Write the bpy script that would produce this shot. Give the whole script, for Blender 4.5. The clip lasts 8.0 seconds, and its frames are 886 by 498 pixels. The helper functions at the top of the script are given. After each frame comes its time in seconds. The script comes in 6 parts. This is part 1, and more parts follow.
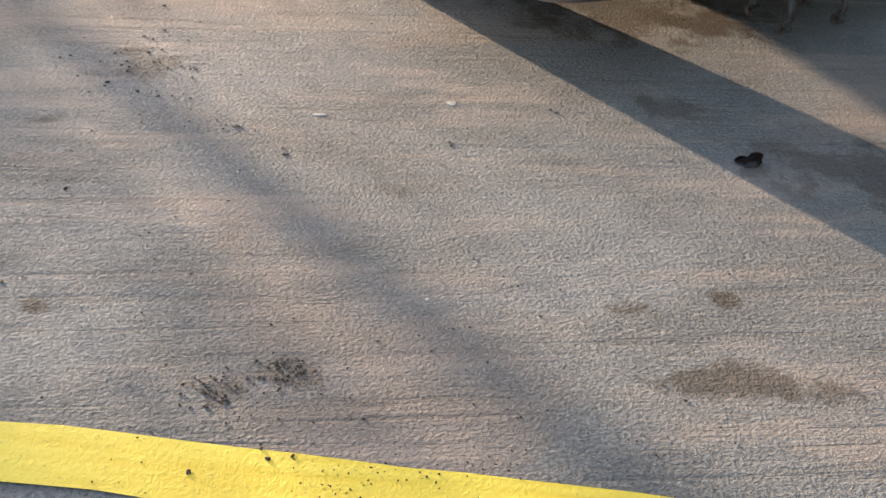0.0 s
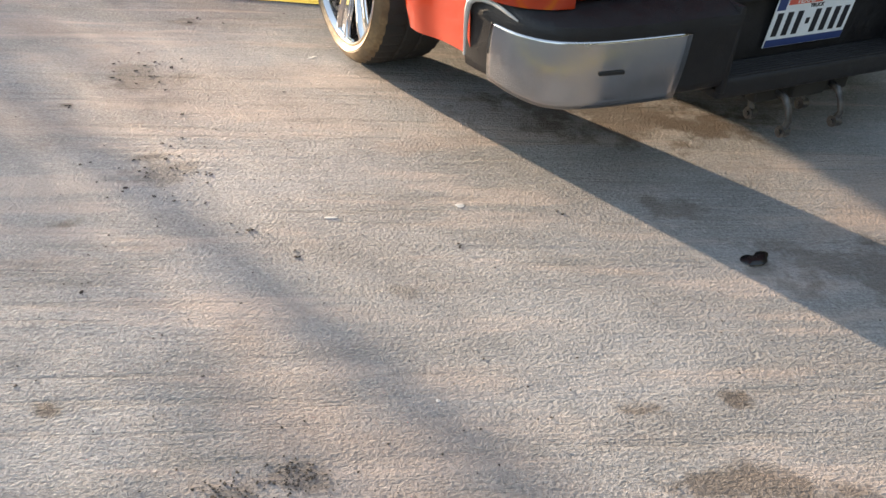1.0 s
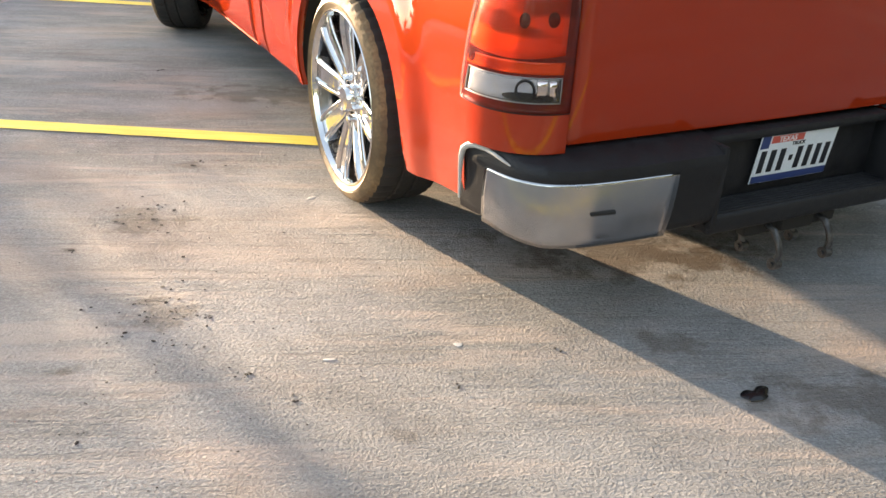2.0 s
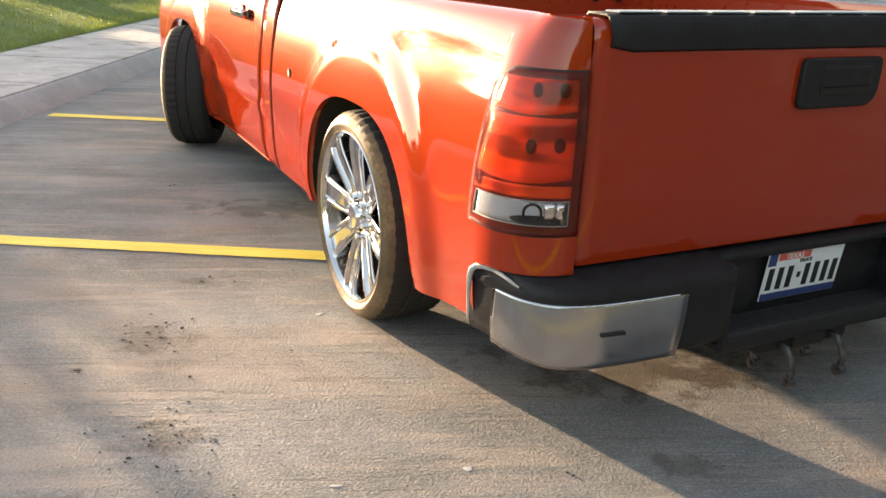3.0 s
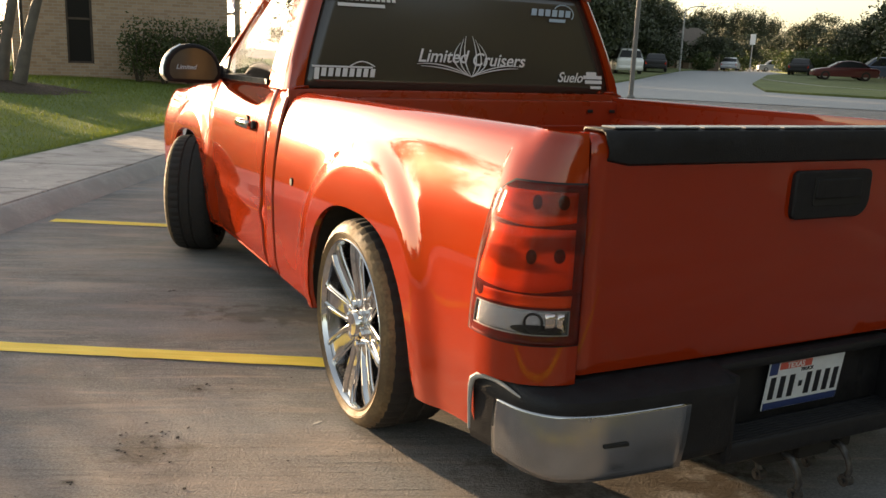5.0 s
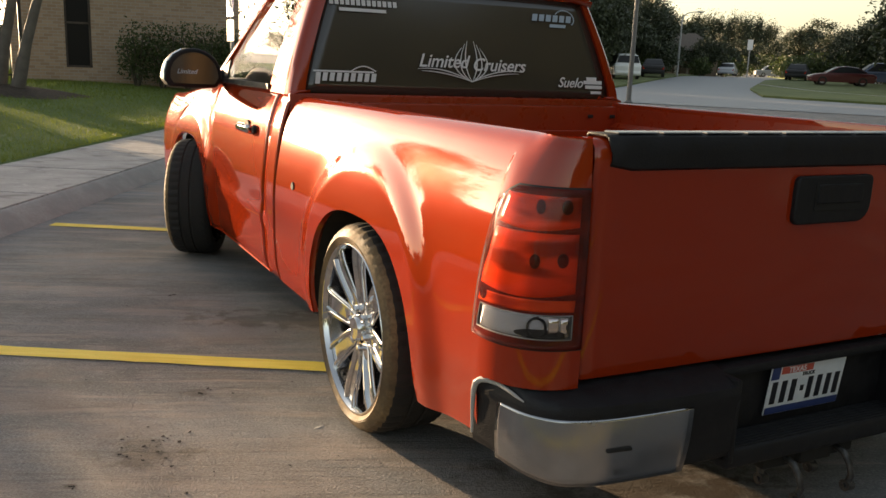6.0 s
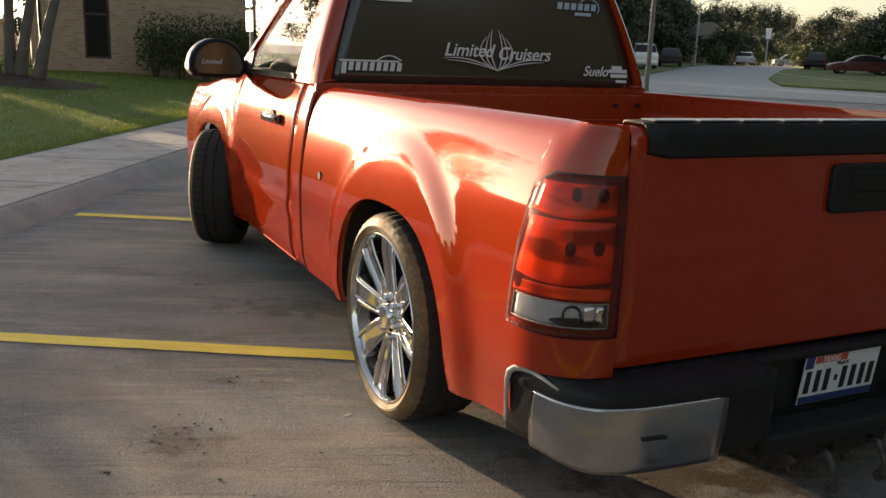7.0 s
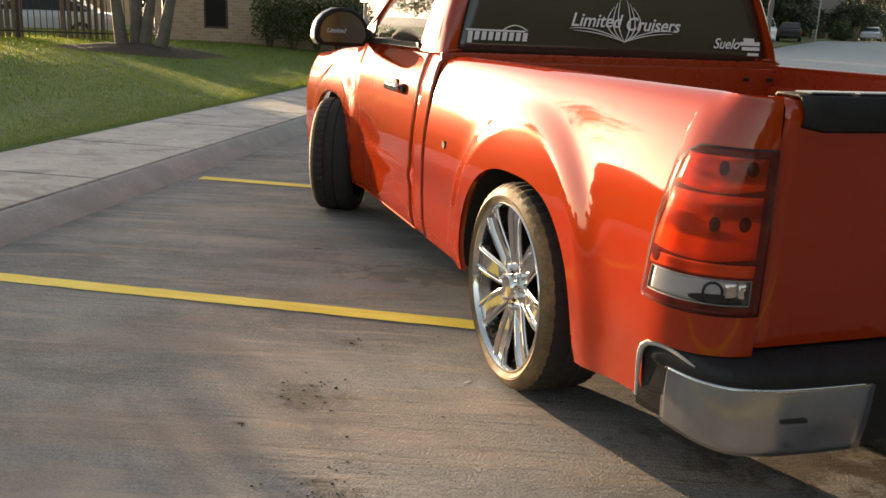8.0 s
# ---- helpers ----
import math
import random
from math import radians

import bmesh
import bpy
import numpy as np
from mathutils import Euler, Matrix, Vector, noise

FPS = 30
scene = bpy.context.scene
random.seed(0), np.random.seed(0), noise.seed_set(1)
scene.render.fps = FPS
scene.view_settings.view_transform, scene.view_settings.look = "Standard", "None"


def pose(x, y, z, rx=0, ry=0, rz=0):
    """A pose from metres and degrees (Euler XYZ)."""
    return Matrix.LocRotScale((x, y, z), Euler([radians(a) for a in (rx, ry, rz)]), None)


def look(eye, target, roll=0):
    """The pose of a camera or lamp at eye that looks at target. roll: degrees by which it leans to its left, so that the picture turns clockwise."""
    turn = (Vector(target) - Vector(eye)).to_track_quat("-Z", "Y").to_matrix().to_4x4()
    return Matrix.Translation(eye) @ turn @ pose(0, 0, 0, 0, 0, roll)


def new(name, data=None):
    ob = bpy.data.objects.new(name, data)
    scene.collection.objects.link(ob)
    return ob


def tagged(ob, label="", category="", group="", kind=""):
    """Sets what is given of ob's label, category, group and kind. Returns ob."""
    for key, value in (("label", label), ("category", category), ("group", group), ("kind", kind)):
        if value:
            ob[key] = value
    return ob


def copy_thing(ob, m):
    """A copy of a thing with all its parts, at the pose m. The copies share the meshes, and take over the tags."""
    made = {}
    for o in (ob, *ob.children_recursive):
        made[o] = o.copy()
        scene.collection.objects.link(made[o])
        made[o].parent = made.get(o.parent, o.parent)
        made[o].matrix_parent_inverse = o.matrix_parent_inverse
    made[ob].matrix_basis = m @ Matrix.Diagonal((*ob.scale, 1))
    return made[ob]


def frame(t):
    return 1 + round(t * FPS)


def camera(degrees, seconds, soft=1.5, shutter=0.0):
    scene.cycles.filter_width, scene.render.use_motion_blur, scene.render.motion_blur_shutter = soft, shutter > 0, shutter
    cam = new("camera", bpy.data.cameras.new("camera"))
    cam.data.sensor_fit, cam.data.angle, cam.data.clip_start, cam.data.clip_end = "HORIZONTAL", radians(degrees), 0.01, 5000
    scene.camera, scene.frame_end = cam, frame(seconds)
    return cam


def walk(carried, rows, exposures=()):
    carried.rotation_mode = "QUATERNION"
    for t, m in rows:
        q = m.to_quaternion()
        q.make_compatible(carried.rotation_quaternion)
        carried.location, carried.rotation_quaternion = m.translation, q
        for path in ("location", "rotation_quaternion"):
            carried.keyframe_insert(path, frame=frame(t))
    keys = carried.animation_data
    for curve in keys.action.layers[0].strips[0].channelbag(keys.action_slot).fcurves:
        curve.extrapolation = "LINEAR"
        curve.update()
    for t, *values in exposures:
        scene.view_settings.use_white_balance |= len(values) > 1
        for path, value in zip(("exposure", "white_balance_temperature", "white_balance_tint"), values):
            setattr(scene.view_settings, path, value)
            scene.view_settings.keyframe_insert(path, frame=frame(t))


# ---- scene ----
cam = camera(55.0, 8.0)
PATH = [
    (0, (-1.995, -1.605, 1.153), (-1.251, -0.294, -0.162), 5.4),
    (0.5, (-1.998, -1.611, 1.163), (-1.239, -0.234, -0.073), 4.9),
    (1, (-2.006, -1.613, 1.174), (-1.227, -0.164, 0.036), 4.2),
    (1.5, (-2.005, -1.608, 1.197), (-1.19, -0.09, 0.181), 3.5),
    (2, (-2.0, -1.606, 1.222), (-1.168, -0.022, 0.33), 2.9),
    (2.2, (-1.997, -1.589, 1.242), (-1.162, 0.015, 0.388), 2.8),
    (3.3, (-1.997, -1.584, 1.268), (-1.137, 0.113, 0.654), 2.3),
    (3.5, (-2.004, -1.588, 1.272), (-1.138, 0.117, 0.687), 2.4),
    (4, (-2.008, -1.589, 1.279), (-1.136, 0.136, 0.763), 2.3),
    (4.5, (-2.009, -1.587, 1.284), (-1.134, 0.15, 0.819), 2.3),
    (6, (-2.027, -1.584, 1.285), (-1.14, 0.156, 0.854), 2.4),
    (6.5, (-2.044, -1.574, 1.28), (-1.156, 0.163, 0.839), 2.5),
    (7, (-2.072, -1.565, 1.278), (-1.218, 0.186, 0.824), 2.2),
    (7.5, (-2.115, -1.552, 1.272), (-1.337, 0.227, 0.793), 2.2),
    (8, (-2.165, -1.537, 1.261), (-1.526, 0.285, 0.739), 2.6),
]
EXPOSURES = [(0.0, 2.28, 6030, 10), (0.5, 2.57, 5990, 10), (1.0, 2.76, 6080, 10), (1.5, 2.95, 6250, 10), (2.2, 2.91, 6450, 10), (3.5, 2.38, 6900, 10), (4.5, 1.96, 7100, 10), (6.0, 1.5, 6980, 10), (7.0, 1.33, 6690, 10), (7.5, 1.45, 6700, 10), (8.0, 1.8, 7060, 10)]
walk(cam, [(t, look(eye, target, roll)) for t, eye, target, roll in PATH], EXPOSURES)

# ---- light: low evening sun ahead of the truck and to its left ----
SUN_AZ, SUN_EL = -19.0, 5.0          # degrees right of +y, degrees above the horizon
world = bpy.data.worlds.new("evening_sky")
scene.world = world
world.use_nodes = True
wn = world.node_tree.nodes
sky = wn.new("ShaderNodeTexSky")
sky.sky_type = "NISHITA"
sky.sun_disc = False
sky.sun_elevation, sky.sun_rotation = radians(SUN_EL), radians(SUN_AZ)
sky.air_density, sky.dust_density, sky.ozone_density = 1.0, 1.6, 1.2
wn["Background"].inputs[1].default_value = 0.14
haze = wn.new("ShaderNodeHueSaturation")         # evening haze pales the sky
haze.inputs["Saturation"].default_value, haze.inputs["Value"].default_value = 0.58, 1.25
world.node_tree.links.new(sky.outputs[0], haze.inputs["Color"])
world.node_tree.links.new(haze.outputs[0], wn["Background"].inputs[0])

sun_data = bpy.data.lights.new("sun", "SUN")
sun_data.energy, sun_data.angle, sun_data.color = 5.0, radians(0.5), (1.0, 0.73, 0.46)
sun = new("sun", sun_data)
SUN_DIR = Vector((math.sin(radians(SUN_AZ)) * math.cos(radians(SUN_EL)),
                  math.cos(radians(SUN_AZ)) * math.cos(radians(SUN_EL)), math.sin(radians(SUN_EL))))
sun.matrix_world = look(SUN_DIR * 60, (0, 0, 0))


# ---- materials ----
def shader(name, colour=(0.5, 0.5, 0.5), rough=0.5, metal=0.0, **more):
    m = bpy.data.materials.new(name)
    m.use_nodes = True
    b = m.node_tree.nodes["Principled BSDF"]
    b.inputs["Base Color"].default_value = (*colour, 1)
    b.inputs["Roughness"].default_value = rough
    b.inputs["Metallic"].default_value = metal
    for key, value in more.items():
        b.inputs[key.replace("_", " ")].default_value = value
    return m


class Net:
    """Short hand for adding nodes to a material."""

    def __init__(self, m):
        self.m, self.t = m, m.node_tree
        self.b = self.t.nodes["Principled BSDF"]

    def node(self, kind, **sets):
        n = self.t.nodes.new(kind)
        for key, value in sets.items():
            setattr(n, key, value)
        return n

    def link(self, a, b):
        self.t.links.new(a, b)

    def put(self, socket, value):
        if hasattr(value, "is_output"):
            self.link(value, socket)
        else:
            socket.default_value = value

    def place(self, scale=(1, 1, 1), turn=0.0, local=False):
        src = self.node("ShaderNodeTexCoord").outputs["Object"] if local else self.node("ShaderNodeNewGeometry").outputs["Position"]
        mp = self.node("ShaderNodeMapping", vector_type="TEXTURE")
        self.link(src, mp.inputs[0])
        mp.inputs["Rotation"].default_value = (0, 0, turn)
        mp.inputs["Scale"].default_value = scale
        return mp.outputs[0]

    def noise(self, vec, scale, detail=4.0, rough=0.55, distort=0.0):
        n = self.node("ShaderNodeTexNoise")
        self.link(vec, n.inputs["Vector"])
        n.inputs["Scale"].default_value, n.inputs["Detail"].default_value = scale, detail
        n.inputs["Roughness"].default_value, n.inputs["Distortion"].default_value = rough, distort
        return n.outputs["Fac"]

    def ramp(self, fac, a, b, lo=0.0, hi=1.0):
        n = self.node("ShaderNodeMapRange")
        n.interpolation_type = "SMOOTHSTEP"
        self.put(n.inputs["Value"], fac)
        for key, v in (("From Min", a), ("From Max", b), ("To Min", lo), ("To Max", hi)):
            n.inputs[key].default_value = v
        return n.outputs["Result"]

    def mix(self, fac, a, b, how="MIX"):
        n = self.node("ShaderNodeMix", data_type="RGBA", blend_type=how)
        self.put(n.inputs["Factor"], fac)
        ins = [i for i in n.inputs if i.type == "RGBA"]
        for s, v in zip(ins, (a, b)):
            self.put(s, v if hasattr(v, "is_output") else (*v, 1))
        return [o for o in n.outputs if o.type == "RGBA"][0]

    def math(self, op, a, b=0.0, clamp=False):
        n = self.node("ShaderNodeMath", operation=op, use_clamp=clamp)
        self.put(n.inputs[0], a)
        self.put(n.inputs[1], b)
        return n.outputs[0]

    def bump(self, height, strength=0.5, dist=0.01):
        n = self.node("ShaderNodeBump")
        n.inputs["Strength"].default_value, n.inputs["Distance"].default_value = strength, dist
        self.link(height, n.inputs["Height"])
        self.link(n.outputs[0], self.b.inputs["Normal"])

    def colour(self, c):
        self.put(self.b.inputs["Base Color"], c)

    def rough(self, r):
        self.put(self.b.inputs["Roughness"], r)


KERB_TURN = radians(-28.5)           # the stalls' painted lines run along this
BROOM_TURN = radians(-21.5)          # and the broom marks in the concrete along this


def blotch(net, c1, c2, scale, local=True, bump=0.0, rough=None, dist=0.01):
    v = net.place(local=local)
    f = net.ramp(net.noise(v, scale, 6), 0.3, 0.7)
    g = net.noise(v, scale * 12, 3)
    net.colour(net.mix(net.math("MULTIPLY", net.ramp(g, 0.3, 0.7, 0.4, 1.0), f), c1, c2))
    if bump:
        net.bump(g, bump, dist)
    if rough:
        net.rough(net.ramp(f, 0, 1, *rough))


def make_concrete():
    m = shader("concrete_lot", rough=0.85, Specular_IOR_Level=0.3)
    n = Net(m)
    streak = n.place((5.0, 0.45, 1), BROOM_TURN)
    flat = n.place()
    broom = n.noise(streak, 16, 5, 0.65, 0.2)
    fine = n.noise(n.place((1.6, 0.8, 1), BROOM_TURN), 125, 3, 0.7, 0.2)
    tint = n.noise(n.place((1.9, 0.9, 1), BROOM_TURN), 1.8, 5, 0.6, 0.5)
    wide = n.noise(n.place((1.5, 0.8, 1), BROOM_TURN), 2.2, 5, 0.6, 0.6)
    grain = n.noise(n.place((1.2, 0.95, 1), BROOM_TURN), 135, 3, 0.65)
    clump = n.noise(n.place((1.6, 0.9, 1), BROOM_TURN), 60, 5, 0.72)
    rake = n.noise(n.place((9.0, 0.28, 1), BROOM_TURN), 15, 4, 0.6, 0.15)
    drag = n.noise(n.place((5.5, 0.26, 1), BROOM_TURN), 7.0, 4, 0.6, 0.3)
    patchy = n.noise(n.place((2.8, 0.7, 1), BROOM_TURN), 1.7, 3, 0.55, 0.5)
    lines = n.math("MULTIPLY", n.ramp(drag, 0.54, 0.63), n.ramp(patchy, 0.38, 0.52))
    big = n.noise(flat, 0.7, 5, 0.6)
    mid = n.noise(flat, 5.0, 5, 0.65)
    c = n.mix(n.ramp(big, 0.32, 0.68), (0.205, 0.202, 0.199), (0.275, 0.273, 0.270))
    c = n.mix(n.ramp(wide, 0.38, 0.66, 0.0, 0.7), c, (0.36, 0.355, 0.35))
    c = n.mix(n.ramp(broom, 0.45, 0.68, 0.0, 0.10), c, (0.17, 0.16, 0.15))
    c = n.mix(1.0, c, n.mix(n.ramp(grain, 0.38, 0.62), (0.78, 0.78, 0.79), (1.20, 1.19, 1.18)), "MULTIPLY")
    c = n.mix(n.ramp(grain, 0.64, 0.74, 0.0, 0.7), c, (0.62, 0.59, 0.55))
    c = n.mix(n.ramp(rake, 0.46, 0.66, 0.0, 0.13), c, (0.20, 0.19, 0.185))
    ripple = n.noise(n.place((2.0, 0.75, 1), BROOM_TURN), 58, 5, 0.75, 0.2)
    c = n.mix(n.ramp(ripple, 0.47, 0.34, 0.0, 0.42), c, (0.12, 0.115, 0.115))
    c = n.mix(n.ramp(ripple, 0.54, 0.68, 0.0, 0.45), c, (0.53, 0.49, 0.45))
    c = n.mix(n.ramp(fine, 0.48, 0.30, 0.0, 0.55), c, (0.15, 0.135, 0.12))
    c = n.mix(n.ramp(tint, 0.48, 0.66, 0.0, 0.36), c, (0.43, 0.315, 0.25))
    c = n.mix(n.ramp(n.noise(n.place((4.0, 0.6, 1), BROOM_TURN), 5.0, 4, 0.6, 0.4), 0.50, 0.66, 0.0, 0.45), c, (0.50, 0.405, 0.345))
    c = n.mix(n.ramp(patchy, 0.50, 0.36, 0.0, 0.26), c, (0.295, 0.310, 0.330))
    c = n.mix(n.math("MULTIPLY", lines, 0.30), c, (0.16, 0.145, 0.13))
    c = n.mix(n.ramp(mid, 0.58, 0.78, 0.0, 0.35), c, (0.17, 0.155, 0.135))
    # old oil and tyre stains: x, y, radius along and across the broom marks, strength
    wob = n.noise(flat, 9, 4, 0.6)
    for x, y, ra, rb, k in ((-0.33, 0.36, 0.42, 0.20, 0.66), (-0.12, 0.20, 0.20, 0.10, 0.5), (-0.53, -0.16, 0.10, 0.06, 0.5), (-0.18, -0.62, 0.36, 0.13, 0.5), (-0.98, -1.0, 0.16, 0.045, 0.62),
                            (-1.097, -0.746, 0.06, 0.028, 0.6), (-0.891, -0.796, 0.04, 0.028, 0.65), (-1.757, 0.50, 0.10, 0.10, 0.45),
                            (-1.73, -0.655, 0.055, 0.035, 0.5), (-1.855, -0.645, 0.075, 0.035, 0.45), (-2.108, -0.328, 0.03, 0.02, 0.7),
                            (-1.70, 1.13, 0.16, 0.10, 0.4), (-1.45, 1.57, 0.07, 0.05, 0.4), (-0.85, 2.35, 0.5, 0.14, 0.5),
                            (-2.02, 0.30, 0.05, 0.03, 0.5), (-1.35, -0.25, 0.05, 0.03, 0.3), (-1.94, 0.97, 0.035, 0.02, 0.5)):
        mp = n.node("ShaderNodeMapping", vector_type="TEXTURE")
        n.link(n.node("ShaderNodeNewGeometry").outputs["Position"], mp.inputs[0])
        mp.inputs["Location"].default_value = (x, y, 0)
        mp.inputs["Rotation"].default_value = (0, 0, KERB_TURN)
        mp.inputs["Scale"].default_value = (ra, rb, 1)
        ln = n.node("ShaderNodeVectorMath", operation="LENGTH")
        n.link(mp.outputs[0], ln.inputs[0])
        edge = n.math("ADD", ln.outputs["Value"], n.ramp(wob, 0.3, 0.7, -0.55, 0.55))
        c = n.mix(n.ramp(edge, 1.15, 0.45, 0.0, k), c, (0.070, 0.045, 0.026))
    n.colour(n.mix(1.0, c, (0.825, 0.828, 0.836), "MULTIPLY"))
    h = n.math("ADD", n.math("ADD", n.math("MULTIPLY", broom, 0.55), n.math("MULTIPLY", n.math("ADD", clump, ripple), 0.62)), n.math("ADD", n.math("MULTIPLY", grain, 1.4), n.math("MULTIPLY", fine, 1.3)))
    h = n.math("SUBTRACT", n.math("ADD", h, n.math("MULTIPLY", rake, 0.9)), n.math("MULTIPLY", lines, 0.5))
    worn = n.ramp(n.noise(n.place((2.6, 0.9, 1), BROOM_TURN), 2.6, 4, 0.6, 0.5), 0.30, 0.60, 0.55, 1.0)
    n.bump(n.math("MULTIPLY", h, worn), 0.85, 0.0075)
    n.rough(n.ramp(mid, 0.3, 0.7, 0.72, 0.92))
    return m


def make_walk():
    m = shader("sidewalk_concrete", rough=0.85)
    n = Net(m)
    v = n.place()
    f = n.noise(n.place((1.3, 1.0, 1), KERB_TURN), 3, 5)
    g = n.noise(v, 90, 3)
    c = n.mix(n.ramp(f, 0.3, 0.7), (0.34, 0.315, 0.305), (0.43, 0.40, 0.385))
    dirt = n.noise(n.place((1.6, 0.9, 1), KERB_TURN), 3.2, 6, 0.68, 0.9)
    c = n.mix(n.ramp(dirt, 0.49, 0.64, 0.0, 0.68), c, (0.17, 0.15, 0.14))
    c = n.mix(n.ramp(dirt, 0.42, 0.30, 0.0, 0.6), c, (0.60, 0.565, 0.55))
    c = n.mix(n.ramp(g, 0.45, 0.3, 0.0, 0.5), c, (0.15, 0.14, 0.13))
    n.colour(c)
    n.bump(g, 0.35, 0.004)
    return m


def make_yellow():
    m = shader("yellow_line_paint", rough=0.7)
    n = Net(m)
    v = n.place()
    g = n.noise(v, 130, 4, 0.7)
    w = n.noise(n.place((5, 0.4, 1), KERB_TURN), 14, 4, 0.6)
    c = n.mix(n.ramp(w, 0.3, 0.7), (0.76, 0.55, 0.045), (0.85, 0.67, 0.09))
    c = n.mix(n.ramp(g, 0.60, 0.72, 0.0, 0.6), c, (0.30, 0.24, 0.12))
    n.colour(c)
    n.bump(n.math("ADD", g, w), 0.5, 0.004)
    return m


def make_paint(name, gloss, dull):
    m = shader(name, (0.32, 0.026, 0.003), 0.28, 0.06, Specular_IOR_Level=0.0, Coat_Weight=1.0, Coat_Roughness=0.03, Coat_IOR=1.58)
    n = Net(m)
    v = n.place()
    dust = n.noise(v, 3.0, 5)
    n.colour(n.mix(n.ramp(dust, 0.4, 0.8, 0.0, 0.12), (0.32, 0.026, 0.003), (0.30, 0.036, 0.008)))
    n.put(n.b.inputs["Coat Roughness"], n.ramp(n.noise(v, 12, 4), 0.3, 0.8, gloss, dull))
    return m


def make_chrome(name, c, r1, r2, scale=30):
    m = shader(name, c, r1, 1.0)
    n = Net(m)
    n.rough(n.ramp(n.noise(n.place((1, 1, 4)), scale, 5), 0.3, 0.75, r1, r2))
    return m


def make_simple(name, c1, c2, scale, rough=(0.5, 0.7), bump=0.2, local=True, dist=0.005, **more):
    m = shader(name, c1, rough[0], 0.0, **more)
    blotch(Net(m), c1, c2, scale, local, bump, rough, dist)
    return m


M_LOT, M_WALK, M_YELLOW, M_PAINT = make_concrete(), make_walk(), make_yellow(), make_paint("orange_red_car_paint", 0.040, 0.060)
M_PAINT_BED = make_paint("dusty_bed_paint", 0.25, 0.45)
M_KERB = make_simple("kerb_concrete", (0.28, 0.268, 0.255), (0.40, 0.385, 0.368), 4, (0.8, 0.9), 0.5, False)
M_CHROME = make_chrome("wheel_chrome", (0.72, 0.71, 0.70), 0.04, 0.14)
M_BUMPER_CHROME = make_chrome("dull_chrome", (0.46, 0.46, 0.47), 0.10, 0.30, 9)
M_BLACK = make_simple("black_textured_plastic", (0.008, 0.008, 0.010), (0.016, 0.016, 0.018), 20, (0.5, 0.68), 0.3, Specular_IOR_Level=0.35)
M_BARREL = make_chrome("rim_barrel_metal", (0.26, 0.26, 0.27), 0.16, 0.32)
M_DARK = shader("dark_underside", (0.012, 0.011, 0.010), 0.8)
M_TREAD = make_simple("tyre_tread_rubber", (0.016, 0.015, 0.014), (0.035, 0.030, 0.025), 20, (0.75, 0.9), 0.3)
# tan dust, with the low sun's gold put into the colour
M_RUBBER = make_simple("dusty_sunlit_tyre_rubber", (0.085, 0.056, 0.027), (0.25, 0.165, 0.078), 7, (0.6, 0.8), 0.2)
M_GLASS = shader("tinted_window_glass", (0.046, 0.040, 0.034), 0.20, 0.0, Coat_Weight=0.8, Coat_IOR=1.45, Coat_Roughness=0.12)
M_CARGLASS = shader("dark_car_glass", (0.012, 0.013, 0.014), 0.35, 0.0, Specular_IOR_Level=0.25)
M_CLEARGLASS = shader("clear_glass", (0.97, 0.98, 0.98), 0.01, 0.0, Transmission_Weight=1.0, IOR=1.02, Specular_IOR_Level=0.8)


def make_lens(name, bright, dark, lo, hi):
    m = shader(name, bright, 0.16, 0.0, Specular_IOR_Level=0.12, Coat_Weight=0.12, Coat_Roughness=0.02)
    n = Net(m)
    v = n.place((2.2, 2.2, 0.55))
    f = n.noise(v, 11, 2, 0.45, 0.2)
    rib = n.noise(n.place((1, 1, 0.12)), 60, 1)
    c = n.mix(n.ramp(f, lo, hi), bright, dark)
    n.colour(n.mix(n.ramp(rib, 0.5, 0.65, 0.0, 0.10), c, dark))
    return m


M_LENS_RED = make_lens("red_lens", (0.70, 0.040, 0.008), (0.24, 0.015, 0.005), 0.44, 0.66)
M_LENS_AMBER = make_lens("orange_red_lens", (0.62, 0.055, 0.008), (0.30, 0.02, 0.006), 0.45, 0.65)
M_LENS_SHELL = make_lens("deep_red_outer_lens", (0.14, 0.013, 0.007), (0.08, 0.008, 0.005), 0.4, 0.6)
M_LENS_DARK = make_lens("smoked_red_lens", (0.10, 0.010, 0.006), (0.05, 0.006, 0.004), 0.4, 0.6)
M_LENS_CLEAR = shader("clear_lens_reflector", (0.30, 0.315, 0.34), 0.14, 0.85, Coat_Weight=1.0, Coat_Roughness=0.02)
_rib = Net(M_LENS_CLEAR)
_rib.bump(_rib.noise(_rib.place((1, 1, 0.1)), 90, 2), 0.5, 0.004)
M_COVER = shader("clear_lens_cover", (1.0, 0.95, 0.93), 0.01, 0.0, Transmission_Weight=1.0, IOR=1.22)
M_WHITE = shader("white_vinyl", (0.75, 0.75, 0.76), 0.5)
M_GREYVINYL = shader("blue_grey_vinyl", (0.40, 0.50, 0.60), 0.5)
M_PLATE = make_simple("plate_white", (0.62, 0.66, 0.70), (0.72, 0.75, 0.78), 20, (0.35, 0.5), 0.0)
M_PLATE_RED = shader("plate_red", (0.55, 0.10, 0.07), 0.4)
M_PLATE_BLUE = shader("plate_blue", (0.03, 0.05, 0.16), 0.4)
M_INK = shader("black_ink", (0.01, 0.011, 0.016), 0.45)
M_CLOTH = make_simple("grey_seat_cloth", (0.03, 0.028, 0.026), (0.06, 0.055, 0.05), 40, (0.9, 0.95), 0.3)
